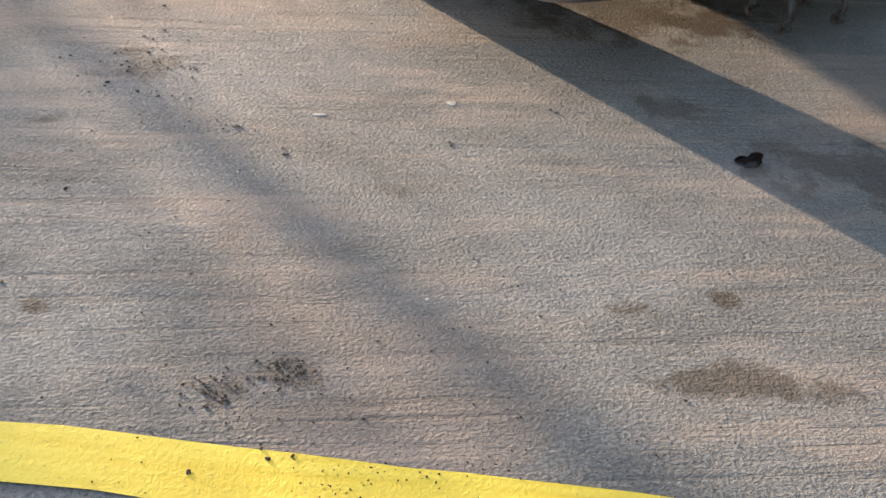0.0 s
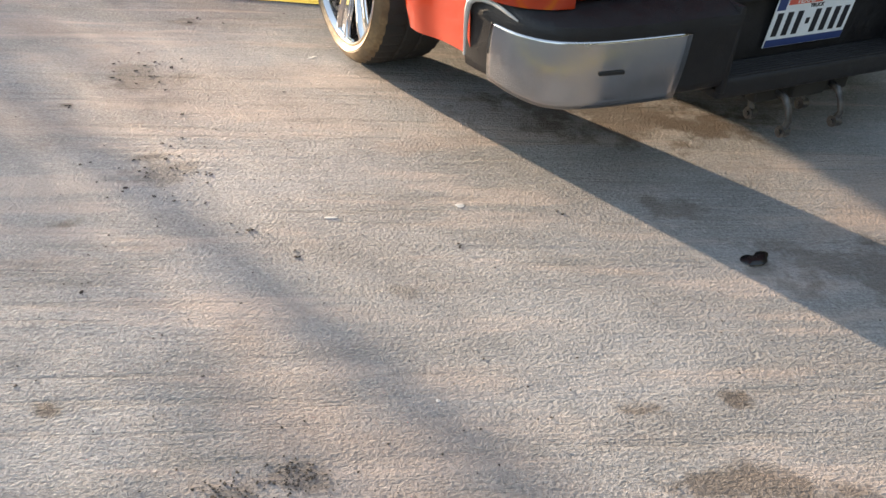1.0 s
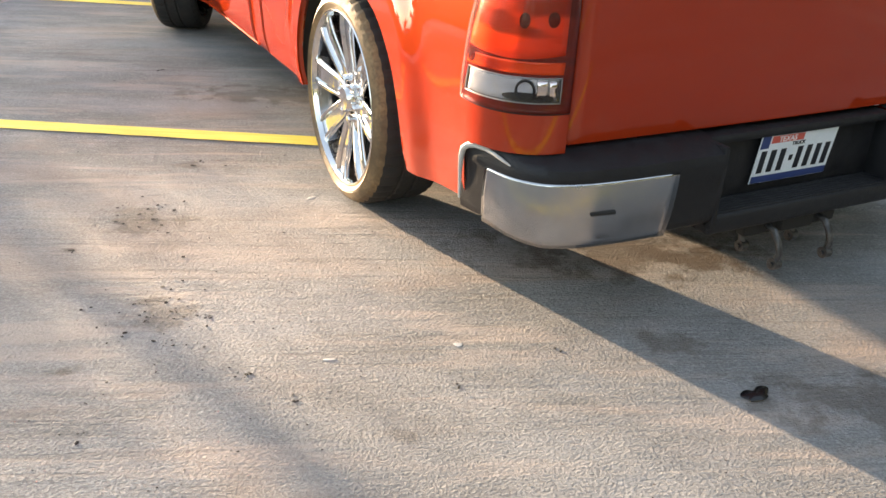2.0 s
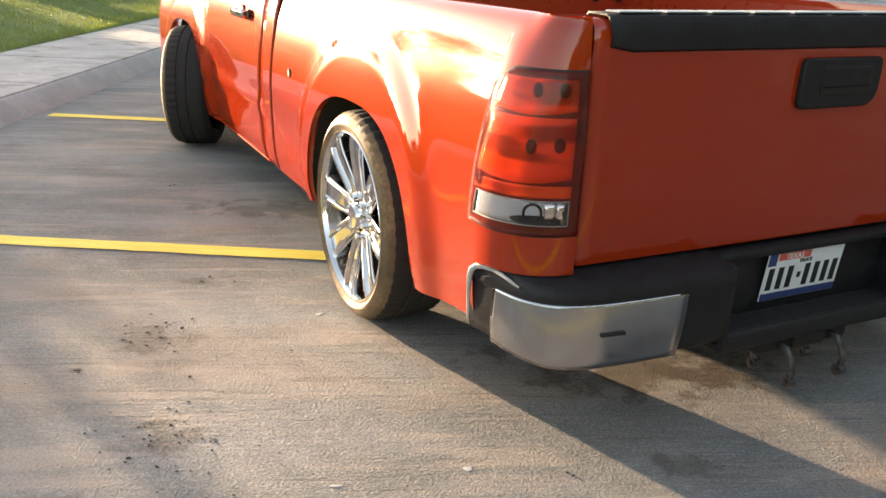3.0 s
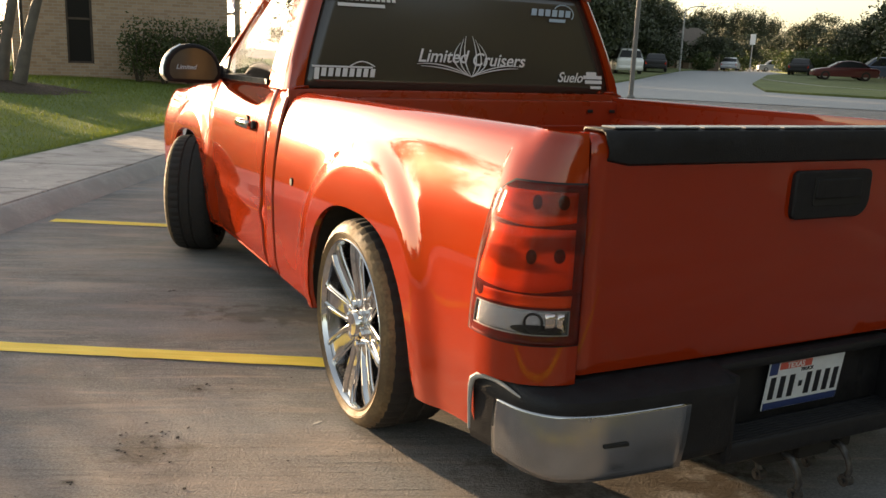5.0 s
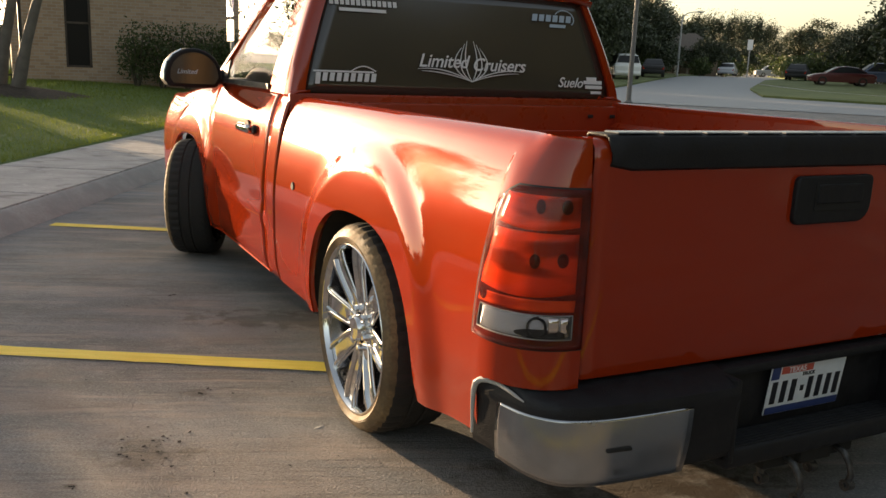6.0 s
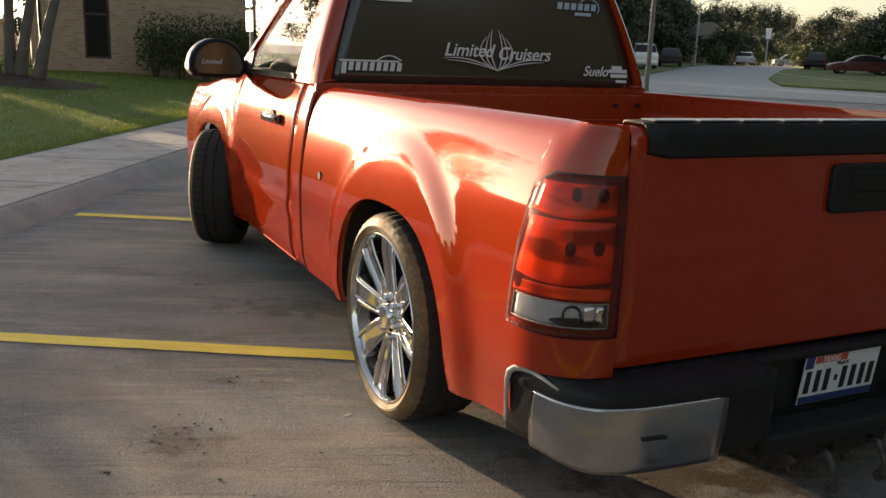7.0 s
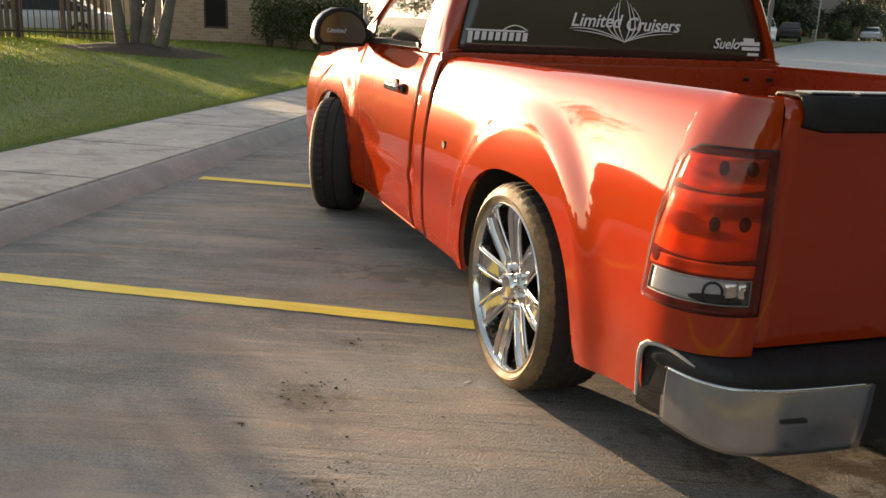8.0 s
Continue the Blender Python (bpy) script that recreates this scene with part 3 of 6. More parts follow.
def tail_lamp(side, label):
    bm = bmesh.new()
    lamp_patch(bm, 0.213, 0.002, 0.247, 0.002, 0.610, 1.002, 0.0025, side, 24, 28, 0.0, 0.0, 0.05)
    lamp = solid(part("tail_lamp", bm, M_LENS_SHELL, truck, label, 60), 0.002)
    bm = bmesh.new()
    lamp_patch(bm, 0.2165, 0.0, 0.2505, 0.0, 0.6065, 1.0065, 0.0012, side, 24, 28, 0.0, 0.0, 0.05)
    solid(part("lamp_seal", bm, M_DARK, lamp, "black seal round the lamp", 60), 0.001)
    bm = bmesh.new()
    lamp_patch(bm, 0.212, 0.003, 0.246, 0.003, 0.612, 1.000, 0.0095, side, 30, 30, 0.0035, 0.0, 0.05)
    cover = solid(part("lens_cover", bm, M_COVER, lamp, "smooth clear outer lens", 60), 0.0015)
    cover.visible_shadow = False
    for name, args, mat, lab in (
            ("upper_lens", (0.190, 0.016, 0.203, 0.018, 0.913, 0.984), M_LENS_RED, "bright red reflector lens"),
            ("middle_lens", (0.204, 0.018, 0.222, 0.020, 0.752, 0.896), M_LENS_RED, "bright red reflector lens"),
            ("lower_lens", (0.222, 0.018, 0.228, 0.020, 0.706, 0.735), M_LENS_AMBER, "orange-red band"),
            ("reverse_lens", (0.216, 0.022, 0.222, 0.022, 0.636, 0.699), M_LENS_CLEAR, "clear reversing lamp lens")):
        bm = bmesh.new()
        lamp_patch(bm, *args[:4], args[4], args[5], 0.0042, side, 16, 6, 0.0, -0.012 if name in ("upper_lens", "middle_lens") else 0.0)
        solid(part(name, bm, mat, lamp, lab, 60), 0.0012)
    for u, z in ((0.096, 0.958), (0.042, 0.960), (0.100, 0.828), (0.046, 0.833), (0.212, 0.727)):
        bm = bmesh.new()
        rows = []
        for r in (0.0, 0.6, 1.0):
            row = []
            for k in range(16):
                a = 2 * math.pi * k / 16
                p = skin(u + 0.011 * r * math.cos(a), z + 0.018 * r * math.sin(a), 0.0056 - 0.001 * r)
                row.append(Vector((p.x * -side, p.y, p.z)))
            rows.append(row)
        sheet(bm, rows, True)
        part("bulb_spot", bm, M_LENS_DARK, lamp, "dark bulb opening")
    # near-black ellipse painted as the shadow under the reversing bulb
    bm = bmesh.new()
    rows = []
    for r in (0.0, 0.6, 1.0):
        row = []
        for k in range(20):
            a = 2 * math.pi * k / 20
            p = skin(0.082 + 0.050 * r * math.cos(a), 0.651 + 0.0115 * r * math.sin(a), 0.0054 - 0.0004 * r)
            row.append(Vector((p.x * -side, p.y, p.z)))
        rows.append(row)
    sheet(bm, rows, True)
    part("bulb_shadow", bm, M_DARK, lamp, "painted dark shadow under the reversing bulb")
    bm = bmesh.new()
    ring = []
    for k in range(21):
        a = 2 * math.pi * k / 20
        p = skin(0.088 + 0.017 * math.cos(a), 0.667 + 0.024 * math.sin(a), 0.0050)
        ring.append(Vector((p.x * -side, p.y, p.z)))
    tube(bm, ring, 0.0036, 6, False)
    part("bulb_ring", bm, M_DARK, lamp, "dark ring round the reversing bulb")
    # chrome and near-black facets copy the reflector's bright and dark mottling
    for u0, u1, z0, z1, mat in ((0.066, 0.046, 0.652, 0.692, M_CHROME), (0.043, 0.029, 0.646, 0.690, M_CHROME), (0.105, 0.040, 0.639, 0.646, M_DARK), (0.052, 0.034, 0.640, 0.660, M_DARK), (0.036, 0.028, 0.652, 0.686, M_DARK)):
        bm = bmesh.new()
        lamp_patch(bm, u0, u1, u0, u1, z0, z1, 0.0056, side, 5, 3, 0.001)
        solid(part("reflector_facet", bm, mat, lamp), 0.001)
    # pale rim of the reversing strip
    bm = bmesh.new()
    loop = []
    for ua, za, ub, zb2 in ((0.216, 0.698, 0.022, 0.698), (0.022, 0.698, 0.022, 0.637), (0.022, 0.637, 0.222, 0.637), (0.222, 0.637, 0.216, 0.698)):
        for k in range(14):
            p = skin(ua + (ub - ua) * k / 14, za + (zb2 - za) * k / 14, 0.0055)
            loop.append(Vector((p.x * -side, p.y, p.z)))
    tube(bm, loop + loop[:1], 0.0016, 6, False)
    part("strip_rim", bm, M_CAPTOP, lamp, "pale rim of the reversing strip")
    return lamp


tail_lamp(-1, "tall red wraparound tail lamp with clear reversing strip")
tail_lamp(1, "tall red wraparound tail lamp with clear reversing strip")


# rear bumper: dark moulded shell with bright corner inserts
def bump_plan(s):
    """s from 0 at the side's front end to 1 at the middle recess."""
    pts = [(-0.990, 0.245), (-0.968, 0.150), (-0.945, 0.06), (-0.895, -0.005), (-0.82, -0.040), (-0.72, -0.056), (-0.55, -0.066), (-0.36, -0.070)]
    t = s * (len(pts) - 1)
    i = min(int(t), len(pts) - 2)
    f = t - i
    p0, p1, p2, p3 = (Vector((*pts[min(max(i + d, 0), len(pts) - 1)], 0)) for d in (-1, 0, 1, 2))
    p = 0.5 * ((2 * p1) + (p2 - p0) * f + (2 * p0 - 5 * p1 + 4 * p2 - p3) * f * f + (3 * p1 - p0 - 3 * p2 + p3) * f ** 3)
    d = 0.5 * ((p2 - p0) + 2 * (2 * p0 - 5 * p1 + 4 * p2 - p3) * f + 3 * (3 * p1 - p0 - 3 * p2 + p3) * f * f)
    n = Vector((d.y, -d.x, 0)).normalized()
    return p, n


# pale colour that stands in for the highlight on the bumper's rounded edge
M_LIP_SHINE = make_simple("pale_edge_highlight", (0.34, 0.33, 0.31), (0.50, 0.48, 0.45), 20, (0.4, 0.55), 0.1)
bumper = None
for side in (-1, 1):
    bm = bmesh.new()
    rows = []
    for k in range(41):
        s = k / 40
        p, n = bump_plan(s)
        w = smoothstep(0.15, 0.5, s)
        row = []
        lift = 0.020 * smoothstep(0.5, 0.10, s)
        for d, z in ((-0.150 * w - 0.012, 0.560 if s > 0.3 else 0.512), (-0.148 * w - 0.012, 0.513), (-0.105 * w - 0.012, 0.512), (-0.06 * w - 0.010, 0.503), (-0.022 * w - 0.006, 0.492), (-0.004, 0.482), (0.0, 0.466), (0.0, 0.452), (-0.004, 0.44), (-0.006, 0.31 + lift), (-0.010, 0.287 + lift), (-0.03, 0.272 + lift), (-0.10, 0.268 + lift)):
            q = p + n * d
            if z > 0.40:
                z = min(z, 0.512 - 0.035 * (1 - smoothstep(0.0, 0.06, s)))
            row.append(Vector((-side * q.x, q.y, z)))
        rows.append(row)
    sheet(bm, rows)
    ob = part("bumper_corner", bm, M_BLACK, truck, "dark moulded plastic bumper corner", 50)
    bumper = ob if side < 0 else bumper
    bm = bmesh.new()
    rows = []
    for k in range(33):
        s = 0.145 + (0.862 - 0.145) * k / 32
        row = []
        for z in np.linspace(0.266, 0.444, 9):
            t = (z - 0.266) / 0.178
            p, n = bump_plan(s + 0.018 * t * (k / 32) + 0.004 * (1 - t))
            bow = 0.006 * math.sin(t * math.pi)
            d = 0.004 + bow
            q = p + n * d
            row.append(Vector((-side * q.x, q.y, z + (0.012 + 0.022 * smoothstep(0.5, 0.14, s)) * (1 - t))))
        q2, n2 = bump_plan(s + 0.018 * (k / 32))
        for dd, zz in ((0.0035, 0.4475), (0.0005, 0.4505), (-0.008, 0.452)):
            q = q2 + n2 * dd
            row.append(Vector((-side * q.x, q.y, zz)))
        rows.append(row)
    sheet(bm, rows)
    ins = solid(part("chrome_insert", bm, M_BUMPER_CHROME, ob, "dull scuffed chrome corner plate", 40), 0.004)
    # thin pale tube: the edge's highlight, put in as colour
    bm = bmesh.new()
    pts = []
    for q, z in ((0.036, 0.340), (0.032, 0.420), (0.034, 0.458), (0.044, 0.480), (0.066, 0.493), (0.095, 0.497), (0.140, 0.497), (0.190, 0.493), (0.240, 0.486), (0.280, 0.479)):
        p, n = bump_plan(q)
        p = p + n * (0.002 + 0.010 * smoothstep(0.12, 0.04, q))
        pts.append(Vector((-side * p.x, p.y, z)))
    tube(bm, pts, [0.0035, 0.006, 0.0075, 0.0085, 0.0085, 0.0075, 0.006, 0.005, 0.004, 0.002], 8)
    part("bumper_lip", bm, M_LIP_SHINE, ob, "pale painted highlight along the rounded bumper edge")
    bm = bmesh.new()
    p, n = bump_plan(0.73)
    box(bm, -0.035, -0.004, -0.005, 0.035, 0.006, 0.005, 0.003, 2, Matrix.Translation((side * 0.745, -0.0655, 0.372)) @ Matrix.Rotation(radians(-side * -8), 4, "Z"))
    part("sensor_slot", bm, M_DARK, ob, "dark narrow slot")

bm = bmesh.new()
box(bm, -0.362, 0.044, 0.26, 0.362, 0.09, 0.500, 0.006, 2)
box(bm, -0.362, 0.004, 0.478, 0.362, 0.09, 0.506, 0.010, 2)
part("bumper_middle", bm, M_BLACK, truck, "dark recessed bumper middle with number plate")
bm = bmesh.new()
box(bm, -0.372, -0.060, 0.238, 0.372, 0.080, 0.300, 0.014, 3)
pad = part("step_pad", bm, M_BLACK, truck, "ribbed black rubber step pad")
for k in range(7):
    bm = bmesh.new()
    box(bm, -0.36, -0.052 + k * 0.013, 0.298, 0.36, -0.046 + k * 0.013, 0.304, 0.002, 1)
    part("rib", bm, M_BLACK, pad)
for x in (-0.372, 0.352):
    bm = bmesh.new()
    box(bm, x, -0.066, 0.26, x + 0.02, 0.05, 0.50, 0.006, 2)
    part("pocket_wall", bm, M_BLACK, truck)

# number plate, its characters as plain bars
bm = bmesh.new()
box(bm, -0.1525, -0.002, -0.076, 0.1525, 0.002, 0.076, 0.0012, 1)
plate = part("number_plate", bm, M_PLATE, truck, "white and pale blue number plate")
PLATE_M = Matrix.Translation((0.0, 0.026, 0.404)) @ Euler((radians(6), 0, 0)).to_matrix().to_4x4()
plate.matrix_basis = PLATE_M


def plate_bar(x0, z0, x1, z1, mat, name, lift=0.0006):
    bm = bmesh.new()
    box(bm, x0, -0.0022 - lift, z0, x1, -0.0018, z1)
    ob = part(name, bm, mat, plate, smooth=0)
    return ob


plate_bar(-0.150, 0.036, -0.118, 0.074, M_PLATE_BLUE, "plate_emblem")
plate_bar(-0.112, 0.050, 0.015, 0.072, M_PLATE_RED, "plate_banner")
plate_bar(-0.150, -0.074, 0.150, -0.052, M_PLATE_BLUE, "plate_footer")
for k, x in enumerate((-0.128, -0.090, -0.052, 0.016, 0.054, 0.092, 0.128)):
    plate_bar(x - 0.0105, -0.042, x + 0.0105, 0.028, M_INK, "character_bar")
plate_bar(-0.022, -0.014, -0.008, 0.004, M_INK, "character_bar")


def lettering(name, text, size, mat, parent, m, shear=0.0, lift=0.0008, label=""):
    cu = bpy.data.curves.new(name, "FONT")
    cu.body, cu.size, cu.align_x, cu.shear, cu.extrude, cu.offset = text, size, "CENTER", shear, lift, size * 0.012
    tmp = bpy.data.objects.new(name, cu)
    me = bpy.data.meshes.new_from_object(tmp)
    bpy.data.objects.remove(tmp)
    me.name = name
    me.materials.clear()
    me.materials.append(mat)
    ob = new(name, me)
    ob.parent = parent
    ob.matrix_basis = m
    if label:
        ob["label"] = label
    return ob


UPRIGHT = Euler((radians(90), 0, 0)).to_matrix().to_4x4()
lettering("plate_word", "TRUCK", 0.016, M_INK, plate, Matrix.Translation((0.0, -0.0026, 0.036)) @ UPRIGHT)
lettering("plate_state", "TEXAS", 0.024, M_WHITE, plate, Matrix.Translation((-0.05, -0.0030, 0.053)) @ UPRIGHT)

# hitch receiver and two hanging shackles
M_SHACKLE = make_simple("oiled_steel", (0.05, 0.05, 0.055), (0.14, 0.135, 0.13), 40, (0.28, 0.45), 0.2)
M_SHACKLE.node_tree.nodes["Principled BSDF"].inputs["Metallic"].default_value = 0.7
bm = bmesh.new()
box(bm, -0.045, -0.03, 0.185, 0.085, 0.45, 0.262, 0.008, 2)
box(bm, -0.33, 0.10, 0.19, 0.37, 0.17, 0.262, 0.01, 2)
box(bm, -0.17, -0.01, 0.180, 0.20, 0.03, 0.255, 0.006, 2)
part("hitch_receiver", bm, M_DARK, truck, "black steel tow hitch receiver")
for x in (-0.085, 0.125):
    bm = bmesh.new()
    tube(bm, [(x, 0.066, 0.112), (x - 0.004, 0.073, 0.140), (x, 0.062, 0.172), (x, 0.036, 0.202), (x, 0.0, 0.208), (x, -0.040, 0.200), (x, -0.064, 0.172), (x + 0.004, -0.073, 0.140), (x, -0.067, 0.112)], [0.012, 0.010, 0.010, 0.011, 0.011, 0.011, 0.010, 0.010, 0.012], 10)
    for y in (0.066, -0.067):
        lathe(bm, [(-0.013, 0.0), (-0.013, 0.018), (0.013, 0.018), (0.013, 0.0)], 12, "x", (x, y, 0.106))
        tube(bm, [(x - 0.020, y, 0.106), (x + 0.022, y, 0.106)], 0.008, 8)
    part("shackle", bm, M_SHACKLE, truck, "worn steel bow shackle under the bumper")

# frame, axle and differential under the bed
bm = bmesh.new()
for x in (-0.45, 0.39):
    box(bm, x, 0.2, 0.30, x + 0.06, 4.9, 0.42)
tube(bm, [(-0.80, AXLE_R, 0.36), (0.80, AXLE_R, 0.36)], 0.05, 10)
bmesh.ops.create_icosphere(bm, subdivisions=2, radius=0.15, matrix=Matrix.Translation((0, AXLE_R, 0.35)))
box(bm, -0.30, 2.3, 0.26, 0.25, 3.6, 0.40)
box(bm, -0.72, 2.2, 0.285, 0.72, 3.55, 0.34)
tube(bm, [(0.35, 0.5, 0.31), (0.35, 2.6, 0.30)], 0.09, 10)
box(bm, -0.545, 0.10, 0.50, 0.545, 4.9, 0.575)
part("underbody", bm, M_DARK, truck, "dark frame rails, axle and exhaust")


# cab sides, doors and front wings
BELT = 1.150


def cab_top(y):
    return BELT - 0.055 * smoothstep(3.55, 3.9, y) - 0.075 * smoothstep(3.9, 5.05, y)


def cab_point(y, z, side, out=0.0):
    zr = z + (1.105 - cab_top(y)) * smoothstep(0.75, 1.0, z)
    nose = 0.16 * smoothstep(5.0, 5.22, y) ** 1.6 - 0.036 * smoothstep(3.6, 4.5, y)
    f = flare(y, z, AXLE_F, 0.026)
    x = HALF - 0.004 - inset(min(zr, 1.105)) + f - nose + out
    x += 0.010 * math.exp(-((z - 0.55) / 0.035) ** 2) * (1 if 2.3 < y < 3.6 else 0)
    return Vector((side * x, y, z))


def cab_panel(name, y0, y1, side, label, n=24):
    ys = sorted(set(list(np.linspace(y0, y1, n)) + ([AXLE_F + 0.475 * math.sin(t) for t in np.linspace(-math.pi / 2, math.pi / 2, 31)] if y1 > 4.5 else [])))
    ys = [y for y in ys if y0 <= y <= y1]
    cols = []
    for y in ys:
        zb = arch(y, AXLE_F, 0.475, 0.285, 0.80) if y > 3.5 else 0.285
        zt = cab_top(y)
        col = [cab_point(y, zb + (zt - 0.02 - zb) * i / 28, side) for i in range(29)]
        e = col[-1]
        for d, dz in ((0.008, 0.010), (0.020, 0.017), (0.040, 0.020), (0.080, 0.022)):
            col.append(Vector((e.x - side * d, y, zt - 0.02 + dz)))
        cols.append(col)
    bm = bmesh.new()
    sheet(bm, cols)
    ob = part(name, bm, M_PAINT, truck, label, 50)
    return solid(ob, 0.012)


doors = {}
for side in (-1, 1):
    cab_panel("cab_corner", 2.150, 2.318, side, "", 6)
    doors[side] = cab_panel("door", 2.325, 3.600, side, "glossy orange-red cab door", 20)
    cab_panel("front_wing", 3.607, 5.21, side, "glossy orange-red front wing", 26)
    bm = bmesh.new()
    rows = []
    for dx in (0.0, -0.012, -0.025):
        rows.append([])
        for t in np.linspace(-math.pi / 2, math.pi / 2, 31):
            y = AXLE_F + 0.475 * math.sin(t)
            z = arch(y, AXLE_F, 0.475, 0.285, 0.80)
            p = cab_point(y, z, side)
            rows[-1].append(Vector((p.x - side * -dx, y, z)))
    sheet(bm, rows)
    part("front_arch_lip", bm, M_PAINT, truck)

for side in (-1, 1):
    bm = bmesh.new()
    tube(bm, [cab_point(y, 0.286, side, -0.004) for y in np.linspace(2.33, 3.58, 12)], 0.007, 8)
    part("sill_seam", bm, M_PAINT, truck)
# near-black solid block fills the cab below the window sills
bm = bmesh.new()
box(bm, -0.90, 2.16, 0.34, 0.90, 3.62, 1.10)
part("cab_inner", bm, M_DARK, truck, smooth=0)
bm = bmesh.new()
box(bm, -0.92, 2.148, 0.32, 0.92, 2.172, 1.138, 0.01, 2)
part("cab_back_wall", bm, M_PAINT_BED, truck)
# hood and nose
bm = bmesh.new()
rows = []
for k in range(21):
    y = 3.60 + 1.50 * k / 20
    w = abs(cab_point(y, cab_top(y) - 0.02, 1).x) - 0.05
    zt = cab_top(y)
    rows.append([Vector((w * s, y, zt + 0.035 * (1 - s ** 4) - 0.02 * smoothstep(4.8, 5.1, y))) for s in np.linspace(-1, 1, 17)])
sheet(bm, rows)
solid(part("hood", bm, M_PAINT, truck, "orange-red hood"), 0.015)
bm = bmesh.new()
box(bm, -0.80, 5.02, 0.30, 0.80, 5.16, 1.02, 0.05, 3)
part("nose", bm, M_PAINT, truck)
bm = bmesh.new()
box(bm, -0.55, 5.14, 0.62, 0.55, 5.19, 0.95, 0.02, 2)
part("grille", bm, M_CHROME, truck, "chrome grille")

# greenhouse: pillars, roof, glass
ROOF = 1.70


def bar(bm, a, b, wa, wb, da, db):
    """A tapered bar of rectangular section from a to b; w and d are half-width vectors at each end."""
    rows = []
    for p, w, d in ((a, wa, da), (b, wb, db)):
        p, w, d = Vector(p), Vector(w), Vector(d)
        rows.append([p - w - d, p + w - d, p + w + d, p - w + d])
    g = sheet(bm, rows, True)
    bm.faces.new(g[0][::-1])
    bm.faces.new(g[1])


for side in (-1, 1):
    s = side
    bm = bmesh.new()
    n = 12
    rows = []
    for k in range(n + 1):
        t = k / n
        z = BELT - 0.02 + (ROOF - 0.05 - BELT + 0.02) * t
        tum = 0.175 * t ** 1.25
        yb = 2.160 + 0.12 * t ** 1.2
        x = 0.918 - tum
        rows.append([Vector((s * (x - 0.070 + 0.012 * t), yb - 0.004, z)), Vector((s * (x - 0.03), yb, z)), Vector((s * (x - 0.008), yb + 0.012, z)), Vector((s * x, yb + 0.035, z)),
                     Vector((s * (x + 0.001), yb + 0.12, z)), Vector((s * (x - 0.002), 2.500 - 0.01 * t, z)), Vector((s * (x - 0.03), 2.505, z)), Vector((s * (x - 0.07), yb + 0.10, z))])
    sheet(bm, rows, True)
    part("rear_pillar", bm, M_PAINT, truck, "orange-red rear cab pillar", 40)
    bm = bmesh.new()
    bar(bm, (s * 0.905, 3.74, BELT - 0.02), (s * 0.712, 3.06, ROOF - 0.045), (0.025, 0, 0), (0.022, 0, 0), (0, 0.04, 0), (0, 0.035, 0))
    bevelled(part("front_pillar", bm, M_PAINT, truck, "orange-red windscreen pillar"), 0.008)
    bm = bmesh.new()
    bar(bm, (s * 0.745, 2.30, ROOF - 0.05), (s * 0.720, 3.08, ROOF - 0.045), (0.03, 0, 0), (0.03, 0, 0), (0, 0, 0.025), (0, 0, 0.025))
    bevelled(part("roof_rail", bm, M_PAINT, truck), 0.01)
    bm = bmesh.new()
    bar(bm, (s * 0.912, 2.50, BELT + 0.004), (s * 0.912, 3.72, BELT + 0.004), (0.012, 0, 0), (0.012, 0, 0), (0, 0, 0.012), (0, 0, 0.012))
    part("belt_trim", bm, M_BLACK, truck, "black window sill trim")
    bm = bmesh.new()
    a = [Vector((s * 0.900, 2.50, BELT)), Vector((s * 0.900, 3.70, BELT)), Vector((s * 0.735, 3.06, ROOF - 0.06)), Vector((s * 0.748, 2.50, ROOF - 0.06))]
    bm.faces.new([bm.verts.new(p) for p in a])
    g = solid(part("side_window", bm, M_CLEARGLASS, truck, "clear door window glass", 0), 0.004)
    g.visible_shadow = False
    bm = bmesh.new()
    a = [Vector((s * 0.915, 3.70, BELT)), Vector((s * 0.895, 3.46, BELT)), Vector((s * 0.86, 3.50, BELT + 0.12))]
    g = [bm.verts.new(p) for p in a] + [bm.verts.new(p + Vector((s * 0.012, 0, 0))) for p in a]
    for f in ((0, 1, 2), (5, 4, 3), (0, 3, 4, 1), (1, 4, 5, 2), (2, 5, 3, 0)):
        bm.faces.new([g[i] for i in f])
    part("mirror_sail", bm, M_BLACK, truck)
bm = bmesh.new()
rows = []
for k in range(13):
    y = 2.255 + (3.09 - 2.255) * k / 12
    e = 0.03 * (abs(2 * k / 12 - 1)) ** 4
    rows.append([Vector((0.755 * sx, y, ROOF - 0.03 + 0.045 * (1 - abs(sx) ** 3) - e)) for sx in np.linspace(-1, 1, 13)])
sheet(bm, rows)
solid(part("roof", bm, M_PAINT, truck, "orange-red cab roof"), 0.03)


def back_glass(x, z, out=0.0):
    t = (z - BELT) / (ROOF - 0.05 - BELT)
    bow = -0.030 * (1 - (x / 0.85) ** 2)
    return Vector((x, 2.166 + 0.115 * max(t, 0) ** 1.2 + bow * 0.6 + 0.014 - out, z))


bm = bmesh.new()
rows = []
for k in range(11):
    t = k / 10
    z = BELT - 0.016 + (ROOF - 0.051 - BELT) * t
    hw = 0.862 - 0.165 * t ** 1.25
    rows.append([back_glass(hw * sx, z) for sx in np.linspace(-1, 1, 21)])
sheet(bm, rows)
rear_glass = solid(part("rear_window", bm, M_GLASS, truck, "dark tinted rear window with white decals", 60), 0.006, 1.0)
bm = bmesh.new()
a = [Vector((-0.88, 3.76, BELT)), Vector((0.88, 3.76, BELT)), Vector((0.70, 3.08, ROOF - 0.06)), Vector((-0.70, 3.08, ROOF - 0.06))]
